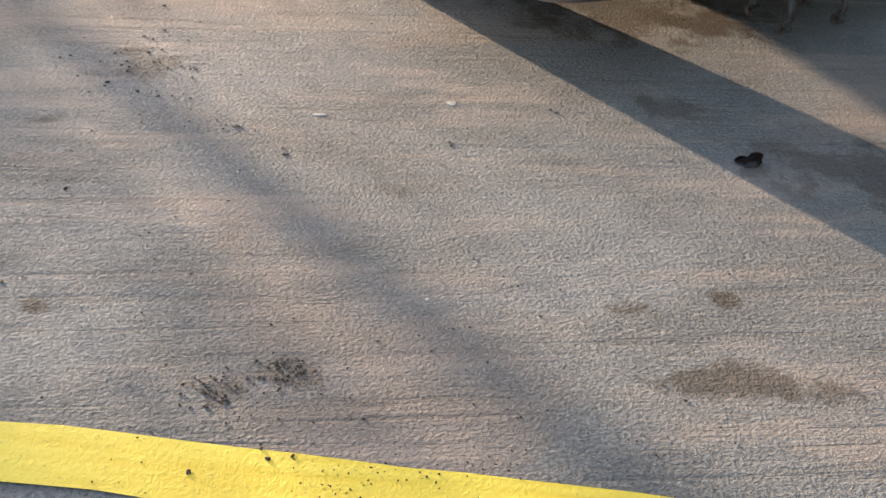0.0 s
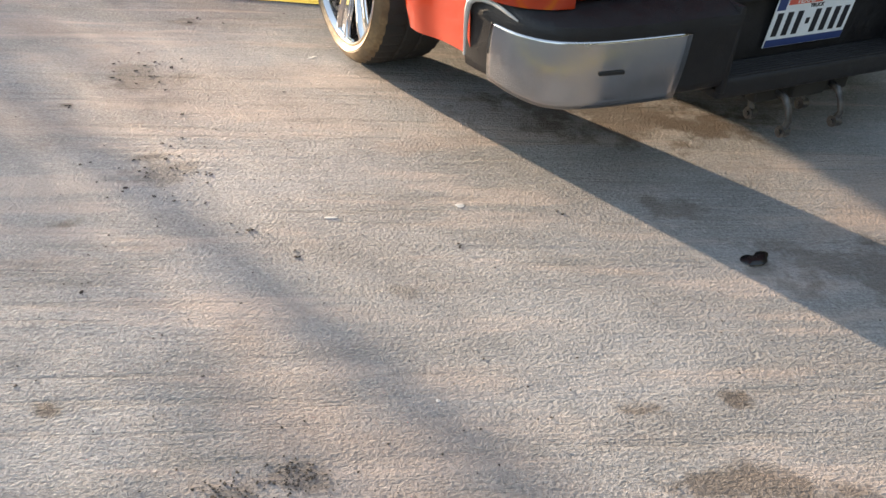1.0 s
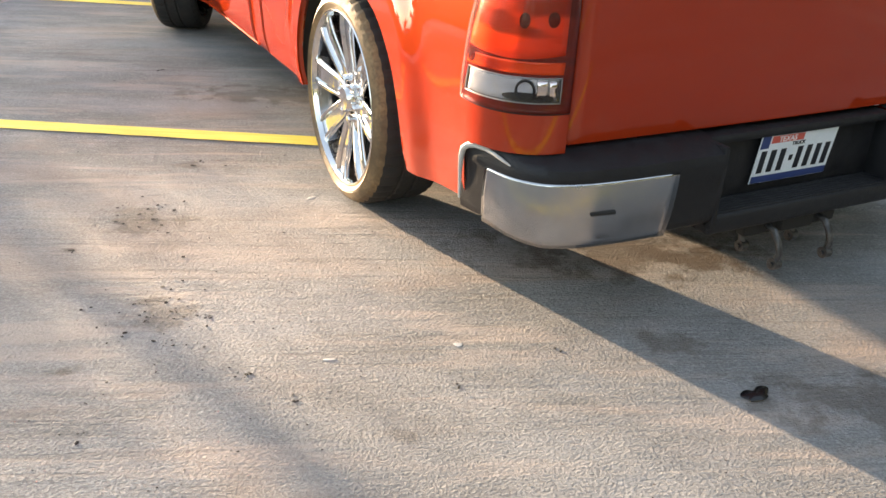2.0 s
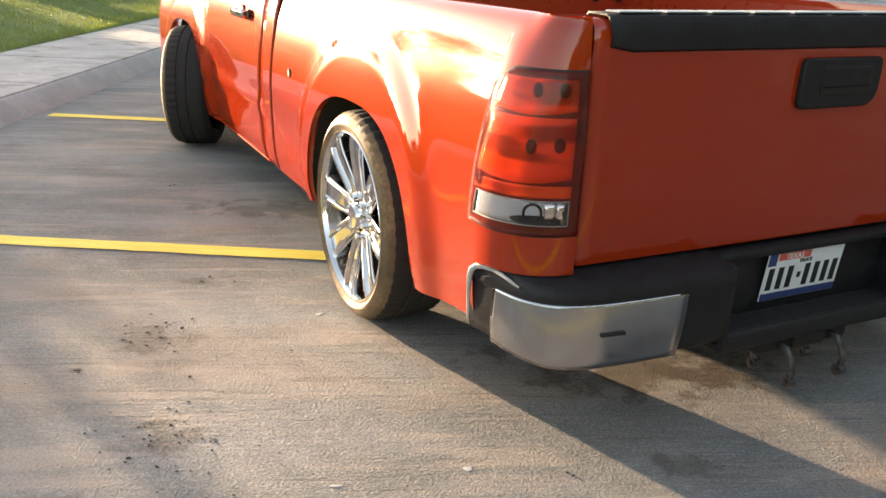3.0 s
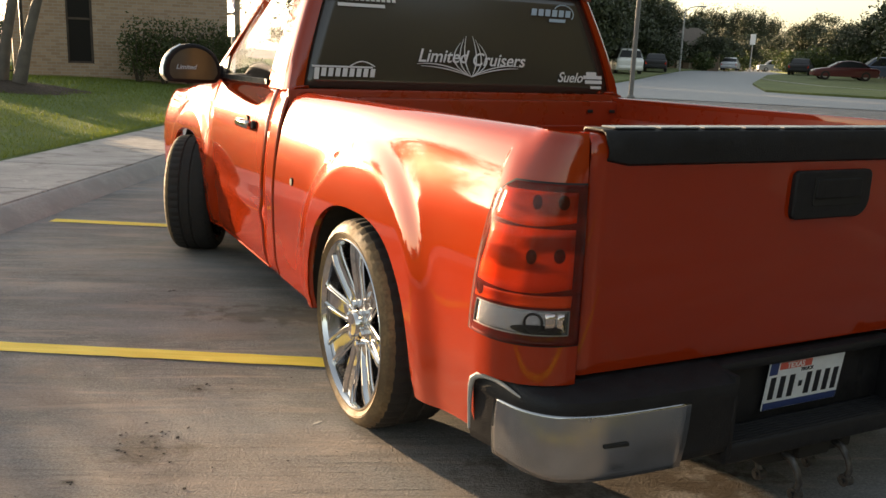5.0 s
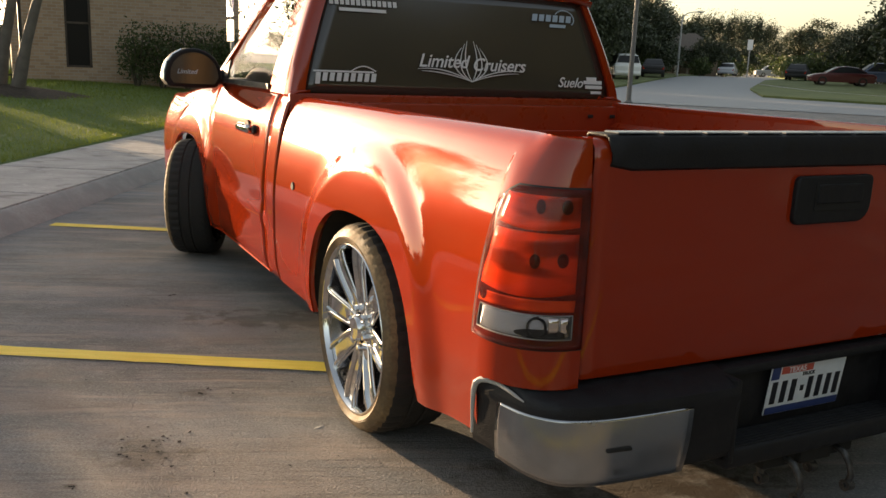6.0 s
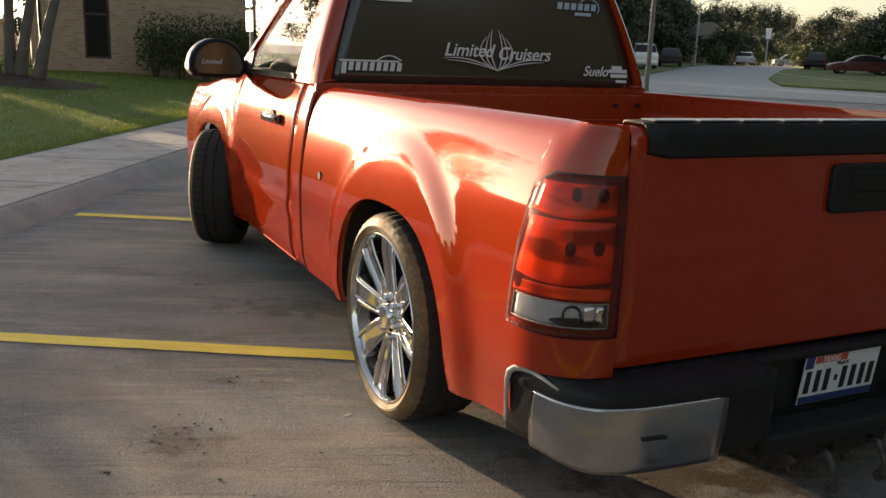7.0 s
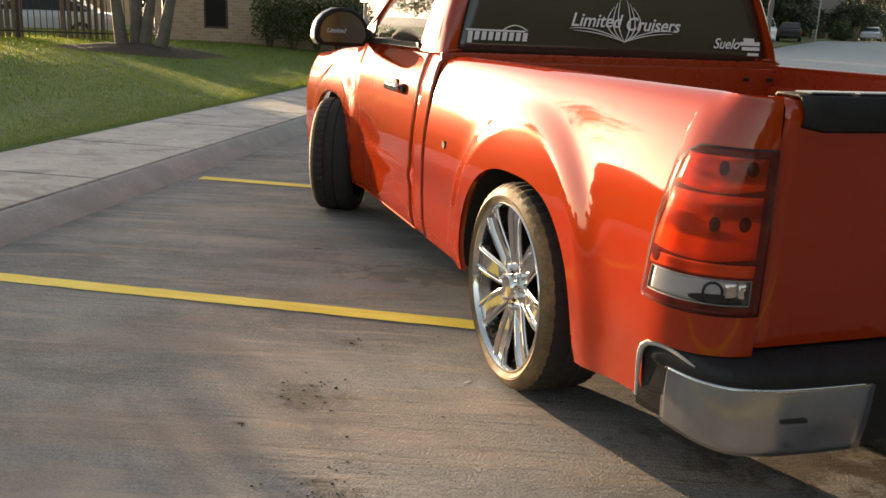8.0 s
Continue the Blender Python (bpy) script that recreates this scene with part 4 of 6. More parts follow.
bm.faces.new([bm.verts.new(p) for p in a])
g = solid(part("windscreen", bm, M_CLEARGLASS, truck, "clear windscreen", 0), 0.005)
g.visible_shadow = False

# seat, head rests, steering wheel, dash
bm = bmesh.new()
box(bm, -0.70, 2.34, 0.70, 0.70, 2.52, 1.26, 0.06, 3)
box(bm, -0.70, 2.40, 0.62, 0.70, 3.0, 0.80, 0.06, 3)
part("bench_seat", bm, M_CLOTH, truck, "dark grey bench seat")
for x in (-0.42, 0.42):
    bm = bmesh.new()
    box(bm, x - 0.13, 2.36, 1.25, x + 0.13, 2.46, 1.42, 0.045, 4)
    part("head_rest", bm, M_CLOTH, truck, "dark grey head rest")
bm = bmesh.new()
box(bm, -0.86, 3.36, 0.85, 0.86, 3.80, 1.165, 0.05, 3)
part("dashboard", bm, M_DARK, truck, "black dashboard")
bm = bmesh.new()
bmesh.ops.create_uvsphere(bm, u_segments=20, v_segments=12, radius=1.0, matrix=Matrix.Translation((-0.70, 3.46, 1.13)) @ Matrix.Diagonal((0.095, 0.13, 0.105, 1)))
part("instrument_hood", bm, M_DARK, truck, "black domed instrument hood")
bm = bmesh.new()
tube(bm, [Vector((-0.42 + 0.185 * math.cos(a), 3.20 + 0.09 * math.sin(a), 1.10 + 0.165 * math.sin(a))) for a in np.linspace(0, 2 * math.pi, 25)], 0.016, 8, False)
tube(bm, [(-0.42, 3.20, 1.10), (-0.42, 3.45, 1.0)], 0.03, 8)
part("steering_wheel", bm, M_BLACK, truck, "black steering wheel")

# door mirrors and handles
for side in (-1, 1):
    bm = bmesh.new()
    dome = [(-1.095 + 0.162 * math.cos(t), 1.128 + 0.200 * math.sin(t) ** 0.75) for t in np.linspace(0.06, math.pi - 0.06, 24)]
    prism(bm, dome + [(-1.232, 1.118), (-1.10, 1.108), (-0.965, 1.112)], 0.15, Matrix.Translation((0, 3.430, 0)))
    tube(bm, [(-1.04, 3.52, 1.150), (-0.96, 3.56, 1.158), (-0.88, 3.60, 1.172)], [0.045, 0.040, 0.045], 10)
    if side > 0:
        for v in bm.verts:
            v.co.x *= -1
    mirror = bevelled(part("door_mirror", bm, M_BLACK, truck, "black domed door mirror housing"), 0.022, 4)
    bm = bmesh.new()
    prism(bm, [(-1.095 + 0.132 * math.cos(t), 1.142 + 0.162 * math.sin(t) ** 0.75) for t in np.linspace(0.08, math.pi - 0.08, 22)] + [(-1.205, 1.134), (-0.985, 1.130)], 0.012, Matrix.Translation((0, 3.4262, 0)))
    if side > 0:
        for v in bm.verts:
            v.co.x *= -1
    M_MIRROR = M_MIRROR if side > 0 else shader("mirror_glass", (0.13, 0.11, 0.095), 0.06, 1.0)
    turn = Matrix.Translation((side * 1.095, 3.416, 1.2)) @ Matrix.Rotation(radians(side * 8), 4, "Z") @ Matrix.Translation((-side * 1.095, -3.43, -1.2))
    bmesh.ops.transform(bm, matrix=turn, verts=bm.verts)
    part("mirror_glass", bm, M_MIRROR, mirror, "mirror glass")
    if side < 0:
        lettering("mirror_word", "Limited", 0.036, M_GREYVINYL, mirror, Matrix.Translation((-1.135, 3.4165, 1.158)) @ Matrix.Rotation(radians(-8), 4, "Z") @ UPRIGHT, 0.3)
        bm = bmesh.new()
        tube(bm, [(-1.256, 3.445, 1.15), (-1.254, 3.448, 1.20), (-1.238, 3.450, 1.248), (-1.205, 3.452, 1.290), (-1.155, 3.455, 1.320)], 0.006, 8)
        part("mirror_trim", bm, M_CHROME, mirror, "bright chrome mirror edge")
    p = cab_point(2.70, 0.940, side)
    bm = bmesh.new()
    box(bm, -0.018, -0.115, -0.020, 0.022, 0.105, 0.022, 0.014, 3, Matrix.Translation((p.x + side * 0.026, p.y + 0.02, p.z)))
    part("door_handle", bm, M_CHROME, doors[side], "chrome door handle")
    bm = bmesh.new()
    lathe(bm, [(-0.004, 0.0), (-0.004, 0.036), (0.004, 0.034)], 16, "x", (p.x, p.y + 0.03, p.z + 0.006))
    part("handle_cup", bm, M_DARK, doors[side], "dark finger recess")
    bm = bmesh.new()
    lathe(bm, [(-0.004, 0.0), (-0.010, 0.020), (0.006, 0.022)], 14, "x", (p.x + side * 0.006, p.y - 0.13, p.z + 0.004))
    part("door_lock", bm, M_BLACK, doors[side], "black door lock cap")

# fuel flap lock on the bed side
p = skin(1.862, 0.762)
bm = bmesh.new()
lathe(bm, [(-0.005, 0.0), (-0.005, 0.016), (0.003, 0.018)], 14, "x", p)
part("flap_lock", bm, M_DARK, bed_left, "small black lock")


# wheels
def build_wheel(name):
    """Axle along x, outer face towards -x at x = 0."""
    w = new(name)
    w.parent = truck
    bm = bmesh.new()
    prof = [(0.012, 0.308), (0.000, 0.314), (-0.006, 0.326), (-0.0085, 0.330), (-0.0055, 0.332), (-0.0085, 0.335), (-0.004, 0.345), (0.006, 0.364), (0.024, 0.3765), (0.050, 0.381), (0.085, 0.382), (0.089, 0.374), (0.097, 0.374), (0.101, 0.382), (0.145, 0.382), (0.149, 0.374), (0.157, 0.374), (0.161, 0.382), (0.205, 0.381), (0.235, 0.377), (0.258, 0.355), (0.264, 0.325), (0.250, 0.305)]
    sides = 144
    rows = []
    for j, (x, r) in enumerate(prof):
        row = []
        for k in range(sides):
            a = 2 * math.pi * k / sides
            rr = r
            if j in (7, 8, 9, 10, 13, 14, 17, 18, 19) and (k + (j if j > 11 else 0)) % 3 == 0:
                rr -= 0.003 if j == 7 else 0.007
            row.append(Vector((x, rr * math.cos(a), rr * math.sin(a))))
        rows.append(row)
    sheet(bm, rows, True)
    # tread and inner wall get dark rubber, their shade put into the colour
    for f in bm.faces:
        if f.calc_center_median().yz.length > 0.3700 and f.calc_center_median().x > 0.022 or f.calc_center_median().x > 0.2:
            f.material_index = 1
    part("tyre", bm, (M_RUBBER, M_TREAD), w, "dusty low-profile tyre, sidewall tinted sunlit gold", 30)
    bm = bmesh.new()
    lathe(bm, [(0.250, 0.300), (0.235, 0.285), (0.150, 0.272), (0.060, 0.284), (0.046, 0.289), (0.016, 0.2945)], 72, "x")
    part("rim_barrel", bm, M_BARREL, w, "grey metal rim barrel", 40)
    bm = bmesh.new()
    lathe(bm, [(0.016, 0.2945), (0.006, 0.298), (-0.002, 0.303), (-0.003, 0.307), (0.001, 0.311), (0.010, 0.313)], 72, "x")
    part("rim_lip", bm, M_CHROME, w, "polished chrome rim lip", 40)
    bm = bmesh.new()
    lathe(bm, [(0.125, 0.0), (0.125, 0.255), (0.135, 0.26)], 36, "x")
    part("brake_disc", bm, M_DARK, w, "dark brake behind the spokes")
    for k in range(8):
        bm = bmesh.new()
        rows = []
        for i in range(13):
            t = i / 12
            r = 0.055 + (0.299 - 0.055) * t
            hw = min(r * math.tan(radians(22.55)), 0.039 + 0.018 * t)
            x0 = 0.038 - 0.030 * min(1.0, max(0.0, (r - 0.08) / 0.17)) ** 0.8
            deep = 0.010 * smoothstep(0.085, 0.13, r)
            row = []
            for s, dd in ((-0.90, 0.060), (-1.0, 0.014), (-0.985, 0.010), (-0.93, 0.0075), (-0.86, 0.007), (-0.84, 0.001), (-0.79, 0.0), (-0.62, 0.0), (-0.57, 0.001), (-0.48, deep), (0, deep),
                          (0.48, deep), (0.57, 0.001), (0.62, 0.0), (0.79, 0.0), (0.84, 0.001), (0.86, 0.007), (0.93, 0.0075), (0.985, 0.010), (1.0, 0.014), (0.90, 0.060)):
                row.append(Vector((x0 + dd, r, s * hw)))
            rows.append(row)
        sheet(bm, rows)
        bmesh.ops.transform(bm, matrix=Matrix.Rotation(radians(6.0 + 45 * k), 4, "X"), verts=bm.verts)
        part("spoke", bm, M_CHROME, w, smooth=12)
    bm = bmesh.new()
    lathe(bm, [(0.060, 0.098), (0.048, 0.095), (0.046, 0.050), (0.020, 0.046), (0.012, 0.040), (0.010, 0.0)], 36, "x")
    part("centre_cap", bm, M_CHROME, w, "chrome centre cap", 40)
    for k in range(6):
        bm = bmesh.new()
        a = radians(60 * k + 12)
        lathe(bm, [(0.050, 0.0125), (0.024, 0.0125), (0.018, 0.009), (0.018, 0.0)], 6, "x", (0, 0.072 * math.cos(a), 0.072 * math.sin(a)))
        part("lug_nut", bm, M_CHROME, w, smooth=0)
        bm = bmesh.new()
        lathe(bm, [(0.0440, 0.022), (0.0435, 0.0)], 14, "x", (0, 0.072 * math.cos(a), 0.072 * math.sin(a)))
        part("lug_seat", bm, M_DARK, w)
    # these profiles are for a tyre of 0.382 m
    for c in w.children:
        c.data.transform(Matrix.Diagonal((1.0, TYRE_R / 0.382, TYRE_R / 0.382, 1.0)))
    return w


wheel = build_wheel("wheel")
wheel["label"] = "chrome split-spoke wheel with dusty low-profile tyre, sidewall tinted sunlit gold"
wheel.matrix_basis = Matrix.Translation((-1.022, WHEEL_R, TYRE_R))


def more_wheel(m):
    made = {wheel: wheel.copy()}
    scene.collection.objects.link(made[wheel])
    made[wheel].matrix_basis = m
    for c in wheel.children:
        o = c.copy()
        scene.collection.objects.link(o)
        o.parent = made[wheel]
    return made[wheel]


more_wheel(Matrix.Translation((1.022, WHEEL_R, TYRE_R)) @ Matrix.Rotation(math.pi, 4, "Z"))
STEER = radians(-24)
more_wheel(Matrix.Translation((-0.972, WHEEL_F + 0.02, TYRE_R)) @ Matrix.Rotation(STEER, 4, "Z") @ Matrix.Translation((-0.13, 0, 0)))
more_wheel(Matrix.Translation((0.90, WHEEL_F, TYRE_R)) @ Matrix.Rotation(STEER, 4, "Z") @ Matrix.Rotation(math.pi, 4, "Z") @ Matrix.Translation((-0.13, 0, 0)))


# decals on the rear window
def decal_strip(name, x0, z0, x1, z1, mat, slant=0.0, out=0.010):
    bm = bmesh.new()
    q = [back_glass(x0 + slant * 0, z0, out), back_glass(x1, z0, out), back_glass(x1 + slant, z1, out), back_glass(x0 + slant, z1, out)]
    a = [bm.verts.new(p) for p in q]
    b = [bm.verts.new(p + Vector((0, 0.002, 0))) for p in q]
    bm.faces.new(a)
    bm.faces.new(b[::-1])
    for i in range(4):
        j = (i + 1) % 4
        bm.faces.new((a[j], a[i], b[i], b[j]))
    return part(name, bm, mat, rear_glass, smooth=0)


DZ = RAKE * 2.2


def glass_frame(x, z, out=0.011):
    p = back_glass(x, z, out)
    up = (back_glass(x, z + 0.02, out) - p).normalized()
    rt = (back_glass(x + 0.02, z, out) - p).normalized()
    nrm = rt.cross(up)
    return Matrix(((rt.x, up.x, nrm.x, p.x), (rt.y, up.y, nrm.y, p.y), (rt.z, up.z, nrm.z, p.z), (0, 0, 0, 1)))


lettering("club_decal", "Limited", 0.088, M_WHITE, rear_glass, glass_frame(-0.150, 1.268 + DZ - 0.012), 0.35, label="white script club decal")
lettering("club_decal", "Cruisers", 0.088, M_WHITE, rear_glass, glass_frame(0.158, 1.258 + DZ - 0.012), 0.35, label="white script club decal")
# pinstripe scroll under and behind the words
for s in (-1, 1):
    for x1, z1, zm in ((0.29, 1.245, 1.262), (0.27, 1.236, 1.236), (0.055, 1.37, 1.24), (0.030, 1.385, 1.26), (0.085, 1.352, 1.25)):
        bm = bmesh.new()
        pts = []
        for t in np.linspace(0, 1, 12):
            x = x1 * t if x1 > 0.1 else x1 * math.sin(t * math.pi * 0.8) * (1.2 - 0.2 * t)
            z = (1 - t) ** 2 * 1.190 + 2 * t * (1 - t) * zm + t * t * z1
            pts.append(back_glass(s * x + 0.004, z + DZ, 0.0115))
        tube(bm, pts, [0.0012 + 0.0020 * math.sin(math.pi * min(0.98, t + 0.02)) for t in np.linspace(0, 1, 12)], 5)
        part("scroll_stripe", bm, M_WHITE, rear_glass)
lettering("corner_decal", "Suelo", 0.072, M_WHITE, rear_glass, glass_frame(0.590, 1.178 + DZ), 0.4, label="white script decal")
for x0, z0, x1, z1 in ((0.680, 1.196, 0.800, 1.214), (0.700, 1.214, 0.765, 1.232), (0.690, 1.172, 0.800, 1.190), (0.725, 1.146, 0.795, 1.160)):
    decal_strip("decal_bar", x0, z0 + DZ, x1, z1 + DZ, M_WHITE)
# illegible block word
decal_strip("decal_bar", -0.800, 1.216 + DZ, -0.510, 1.224 + DZ, M_WHITE, 0.0)
for k in range(9):
    x = -0.795 + k * 0.0335
    decal_strip("decal_bar", x, (1.162 if k == 0 else 1.176) + DZ, x + 0.022, 1.214 + DZ, M_WHITE, 0.008)
bm = bmesh.new()
tube(bm, [back_glass(-0.62 + 0.12 * t, 1.224 + DZ + 0.022 * math.sin(math.pi * t), 0.0115) for t in np.linspace(0, 1, 9)], 0.003, 5)
part("decal_arc", bm, M_WHITE, rear_glass)
# shop names higher up, as bars
for k in range(6):
    decal_strip("decal_bar", 0.375 + k * 0.042, 1.506 + DZ, 0.405 + k * 0.042, 1.540 + DZ, M_GREYVINYL, 0.008)
decal_strip("decal_bar", 0.480, 1.478 + DZ, 0.580, 1.494 + DZ, M_GREYVINYL, 0.006)
bm = bmesh.new()
tube(bm, [back_glass(0.575 + 0.062 * math.cos(a), 1.524 + DZ + 0.042 * math.sin(a), 0.0115) for a in np.linspace(-0.7, 2.6, 14)], 0.003, 5)
part("decal_arc", bm, M_GREYVINYL, rear_glass)
for k in range(13):
    decal_strip("decal_bar", -0.705 + k * 0.026, 1.520 + DZ, -0.687 + k * 0.026, 1.546 + DZ, M_WHITE)
decal_strip("decal_bar", -0.660, 1.492 + DZ, -0.430, 1.507 + DZ, M_WHITE)

# the body leans nose-down on its springs
shear = Matrix.Identity(4)
shear[2][1] = -RAKE
wheels = {o for o in truck.children if o.name.startswith("wheel") and o.type == "EMPTY"}
done = set()
for o in truck.children_recursive:
    if o in wheels or o.parent in wheels or o.type != "MESH" or o.data.name in done:
        continue
    done.add(o.data.name)
    m = o.matrix_basis
    flat = m == Matrix.Identity(4)
    if flat and o.parent is truck or flat and o.parent.matrix_basis == Matrix.Identity(4):
        o.data.transform(shear)
    elif o.parent is truck or o.parent is rear_glass:
        o.matrix_basis = Matrix.Translation((0, 0, -RAKE * m.translation.y)) @ m

# ---- trees and shrubs ----
def quads(name, centres, sizes, material, parent, rng, flat=0.0, label=""):
    """Many small tilted leaves or leaf sprays as one mesh."""
    n = len(centres)
    a = rng.normal(size=(n, 3))
    a /= np.linalg.norm(a, axis=1)[:, None]
    b = np.cross(a, rng.normal(size=(n, 3)))
    b /= np.linalg.norm(b, axis=1)[:, None]
    s = sizes[:, None]
    c = np.asarray(centres)
    v = np.stack([c - a * s, c - b * s * 0.45 + a * s * 0.1, c + a * s, c + b * s * 0.45 - a * s * 0.1], axis=1).reshape(-1, 3)
    me = bpy.data.meshes.new(name)
    me.from_pydata(v.tolist(), [], [(4 * i, 4 * i + 1, 4 * i + 2, 4 * i + 3) for i in range(n)])
    me.materials.append(material)
    ob = new(name, me)
    ob.parent = parent
    if label:
        ob["label"] = label
    return ob


def tree(name, label, seed, height, spread, trunk_r, leaves, leaf, clear=0.3, mat=None, m=None, group="", puff=0.055):
    rng = np.random.default_rng(seed)
    t = thing(name, label, "tree", m, group)
    bm = bmesh.new()
    lean = rng.normal(size=2) * 0.05 * height
    top = height * 0.72
    path = [Vector((lean[0] * k * k + 0.03 * height * rng.normal() * 0.3, lean[1] * k * k, top * k)) for k in np.linspace(0, 1, 7)]
    path[0] = Vector((0, 0, -0.1))
    tube(bm, path, [trunk_r * (1.35 if i == 0 else 1.0 - 0.11 * i) for i in range(7)], 9)
    ends = []
    for k in range(11):
        h = clear + (0.95 - clear) * (k + rng.random()) / 11
        i = min(int(h * 6), 5)
        p0 = path[i].lerp(path[i + 1], h * 6 - i)
        ang = k * 2.4 + rng.random()
        reach = spread * (0.55 + 0.45 * rng.random()) * (1 - 0.55 * max(0, h - 0.5) * 2 * 0.8)
        p2 = p0 + Vector((math.cos(ang) * reach, math.sin(ang) * reach, height * (0.10 + 0.16 * rng.random())))
        p1 = p0.lerp(p2, 0.5) + Vector((0, 0, 0.06 * height))
        tube(bm, [p0, p1, p2], [trunk_r * 0.42, trunk_r * 0.26, trunk_r * 0.08], 6)
        ends += [p2, p1.lerp(p2, 0.5), p1]
        for q in range(2):
            d = Vector(rng.normal(size=3)) * spread * 0.28
            p3 = p1.lerp(p2, rng.random()) + d
            tube(bm, [p1.lerp(p2, 0.4), p3], [trunk_r * 0.16, trunk_r * 0.05], 5)
            ends.append(p3)
    ends.append(path[-1] + Vector((0, 0, height * 0.16)))
    part("trunk", bm, M_BARK, t, smooth=60)
    e = np.array([list(p) for p in ends])
    idx = rng.integers(0, len(e), leaves)
    c = e[idx] + rng.normal(size=(leaves, 3)) * np.array([spread * 0.17, spread * 0.17, height * puff])
    c[:, 2] = np.maximum(c[:, 2], height * clear * 0.55)
    quads("crown", c, rng.uniform(0.6, 1.3, leaves) * leaf, mat or M_LEAF, t, rng)
    return t


def shrub(name, label, seed, w, h, leaves, leaf, m, group="", stem=0.0):
    rng = np.random.default_rng(seed)
    t = thing(name, label, "shrub", m, group)
    bm = bmesh.new()
    if stem:
        tube(bm, [(0, 0, -0.05), (0.02, 0.01, stem * 0.5), (0, 0, stem)], [0.035, 0.028, 0.024], 6)
    for k in range(7):
        a = k * 0.9 + rng.random()
        tube(bm, [(0.05 * math.cos(a), 0.05 * math.sin(a), stem - 0.05), (0.2 * w * math.cos(a), 0.2 * w * math.sin(a), stem + h * 0.4), (0.36 * w * math.cos(a), 0.36 * w * math.sin(a), stem + h * 0.8)], [0.02, 0.014, 0.006], 5)
    part("branching", bm, M_BARK, t)
    d = rng.normal(size=(leaves, 3))
    d /= np.linalg.norm(d, axis=1)[:, None]
    r = rng.random(leaves) ** 0.45
    lump = 1 + 0.18 * np.sin(d[:, 0] * 5 + seed) * np.sin(d[:, 1] * 6 + 1) + 0.1 * np.sin(d[:, 2] * 9)
    c = d * (r * lump)[:, None] * np.array([w / 2, w / 2, h / 2]) + np.array([0, 0, h / 2])
    c[:, 2] = np.maximum(c[:, 2], 0.03) + stem
    quads("foliage", c, rng.uniform(0.6, 1.3, leaves) * leaf, M_LEAF2, t, rng)
    return t


def at(az, dist, z=0.0, eye=(-2.05, -1.58)):
    """A place at a bearing (degrees right of +y) and distance from the camera's corner of the lot."""
    x, y = eye[0] + dist * math.sin(radians(az)), eye[1] + dist * math.cos(radians(az))
    return x, y, z + rise(x, y)


oak = tree("oak_tree", "broad dark green oak tree in full leaf", 3, 8.0, 3.6, 0.22, 24000, 0.165, 0.16, group="street trees", m=Matrix.Translation(at(35.0, 74)))
oak_b = tree("oak_tree", "broad dark green oak tree in full leaf", 8, 7.0, 3.2, 0.18, 21000, 0.16, 0.14, group="street trees", m=Matrix.Translation(at(39.4, 88)))
pine = tree("pine_tree", "tall thin pine tree against the evening sky", 21, 13.0, 2.4, 0.17, 4600, 0.20, 0.45, puff=0.085, group="far pines", m=Matrix.Translation(at(46.0, 210)))
rng = random.Random(5)


def plant(src, az, dist, scale=1.0, sink=0.0):
    x, y, z = at(az, dist)
    m = Matrix.Translation((x, y, z - sink)) @ Matrix.Rotation(rng.uniform(0, 6.28), 4, "Z") @ Matrix.Scale(scale, 4)
    o = copy_thing(src, m)
    o.matrix_basis = m
    return o


# along the street, near to far
for az, dist, sc in ((30, 66, 1.1), (33, 82, 1.05), (35.7, 66, 0.95), (38.2, 98, 1.15), (40.6, 112, 0.60), (42.2, 126, 0.54), (43.6, 150, 0.60), (44.8, 165, 0.62), (37.2, 128, 1.0), (41.6, 165, 0.68),
                     (50.6, 100, 0.70), (52.0, 92, 0.78), (53.6, 88, 0.86), (56.6, 66, 1.2), (58.6, 76, 1.4), (60.5, 78, 1.3), (64, 74, 1.2), (49.5, 135, 0.95), (48.6, 160, 0.9), (47.4, 175, 0.85), (46.3, 180, 0.9)):
    plant(rng.choice((oak, oak_b)), az, dist, sc)
for az, dist, sc in ((44.1, 205, 0.95), (44.9, 215, 1.05), (45.5, 200, 0.95), (46.6, 215, 0.9), (47.1, 225, 0.95), (43.2, 205, 1.0), (48.2, 230, 0.85), (42.4, 215, 1.05), (41.2, 220, 1.1)):
    plant(pine, az, dist, sc)
tall = tree("street_oak", "tall street oak with a high dark crown", 31, 6.2, 3.0, 0.18, 13000, 0.20, 0.42, group="street trees", m=Matrix.Translation(at(41.9, 112)))
for az, dist, sc in ((43.2, 104, 0.66), (40.2, 96, 0.80), (44.4, 122, 0.68), (45.4, 138, 0.66), (38.6, 82, 0.86)):
    plant(tall, az, dist, sc)
# the rest of the neighbourhood round the lot, which the paint and glass mirror
# unseen oaks behind the lot, added to darken the tailgate and window
lot_oak = tree("lot_oak", "large dense unseen oak, added behind the lot to darken the tailgate", 51, 13.0, 5.2, 0.34, 26000, 0.17, 0.14, group="lot trees", m=Matrix.Translation(at(72, 26)))
for k in range(11):
    plant(lot_oak, 78 + k * 10.5 + rng.uniform(-2.5, 2.5), rng.uniform(21, 24), rng.uniform(1.32, 1.52))
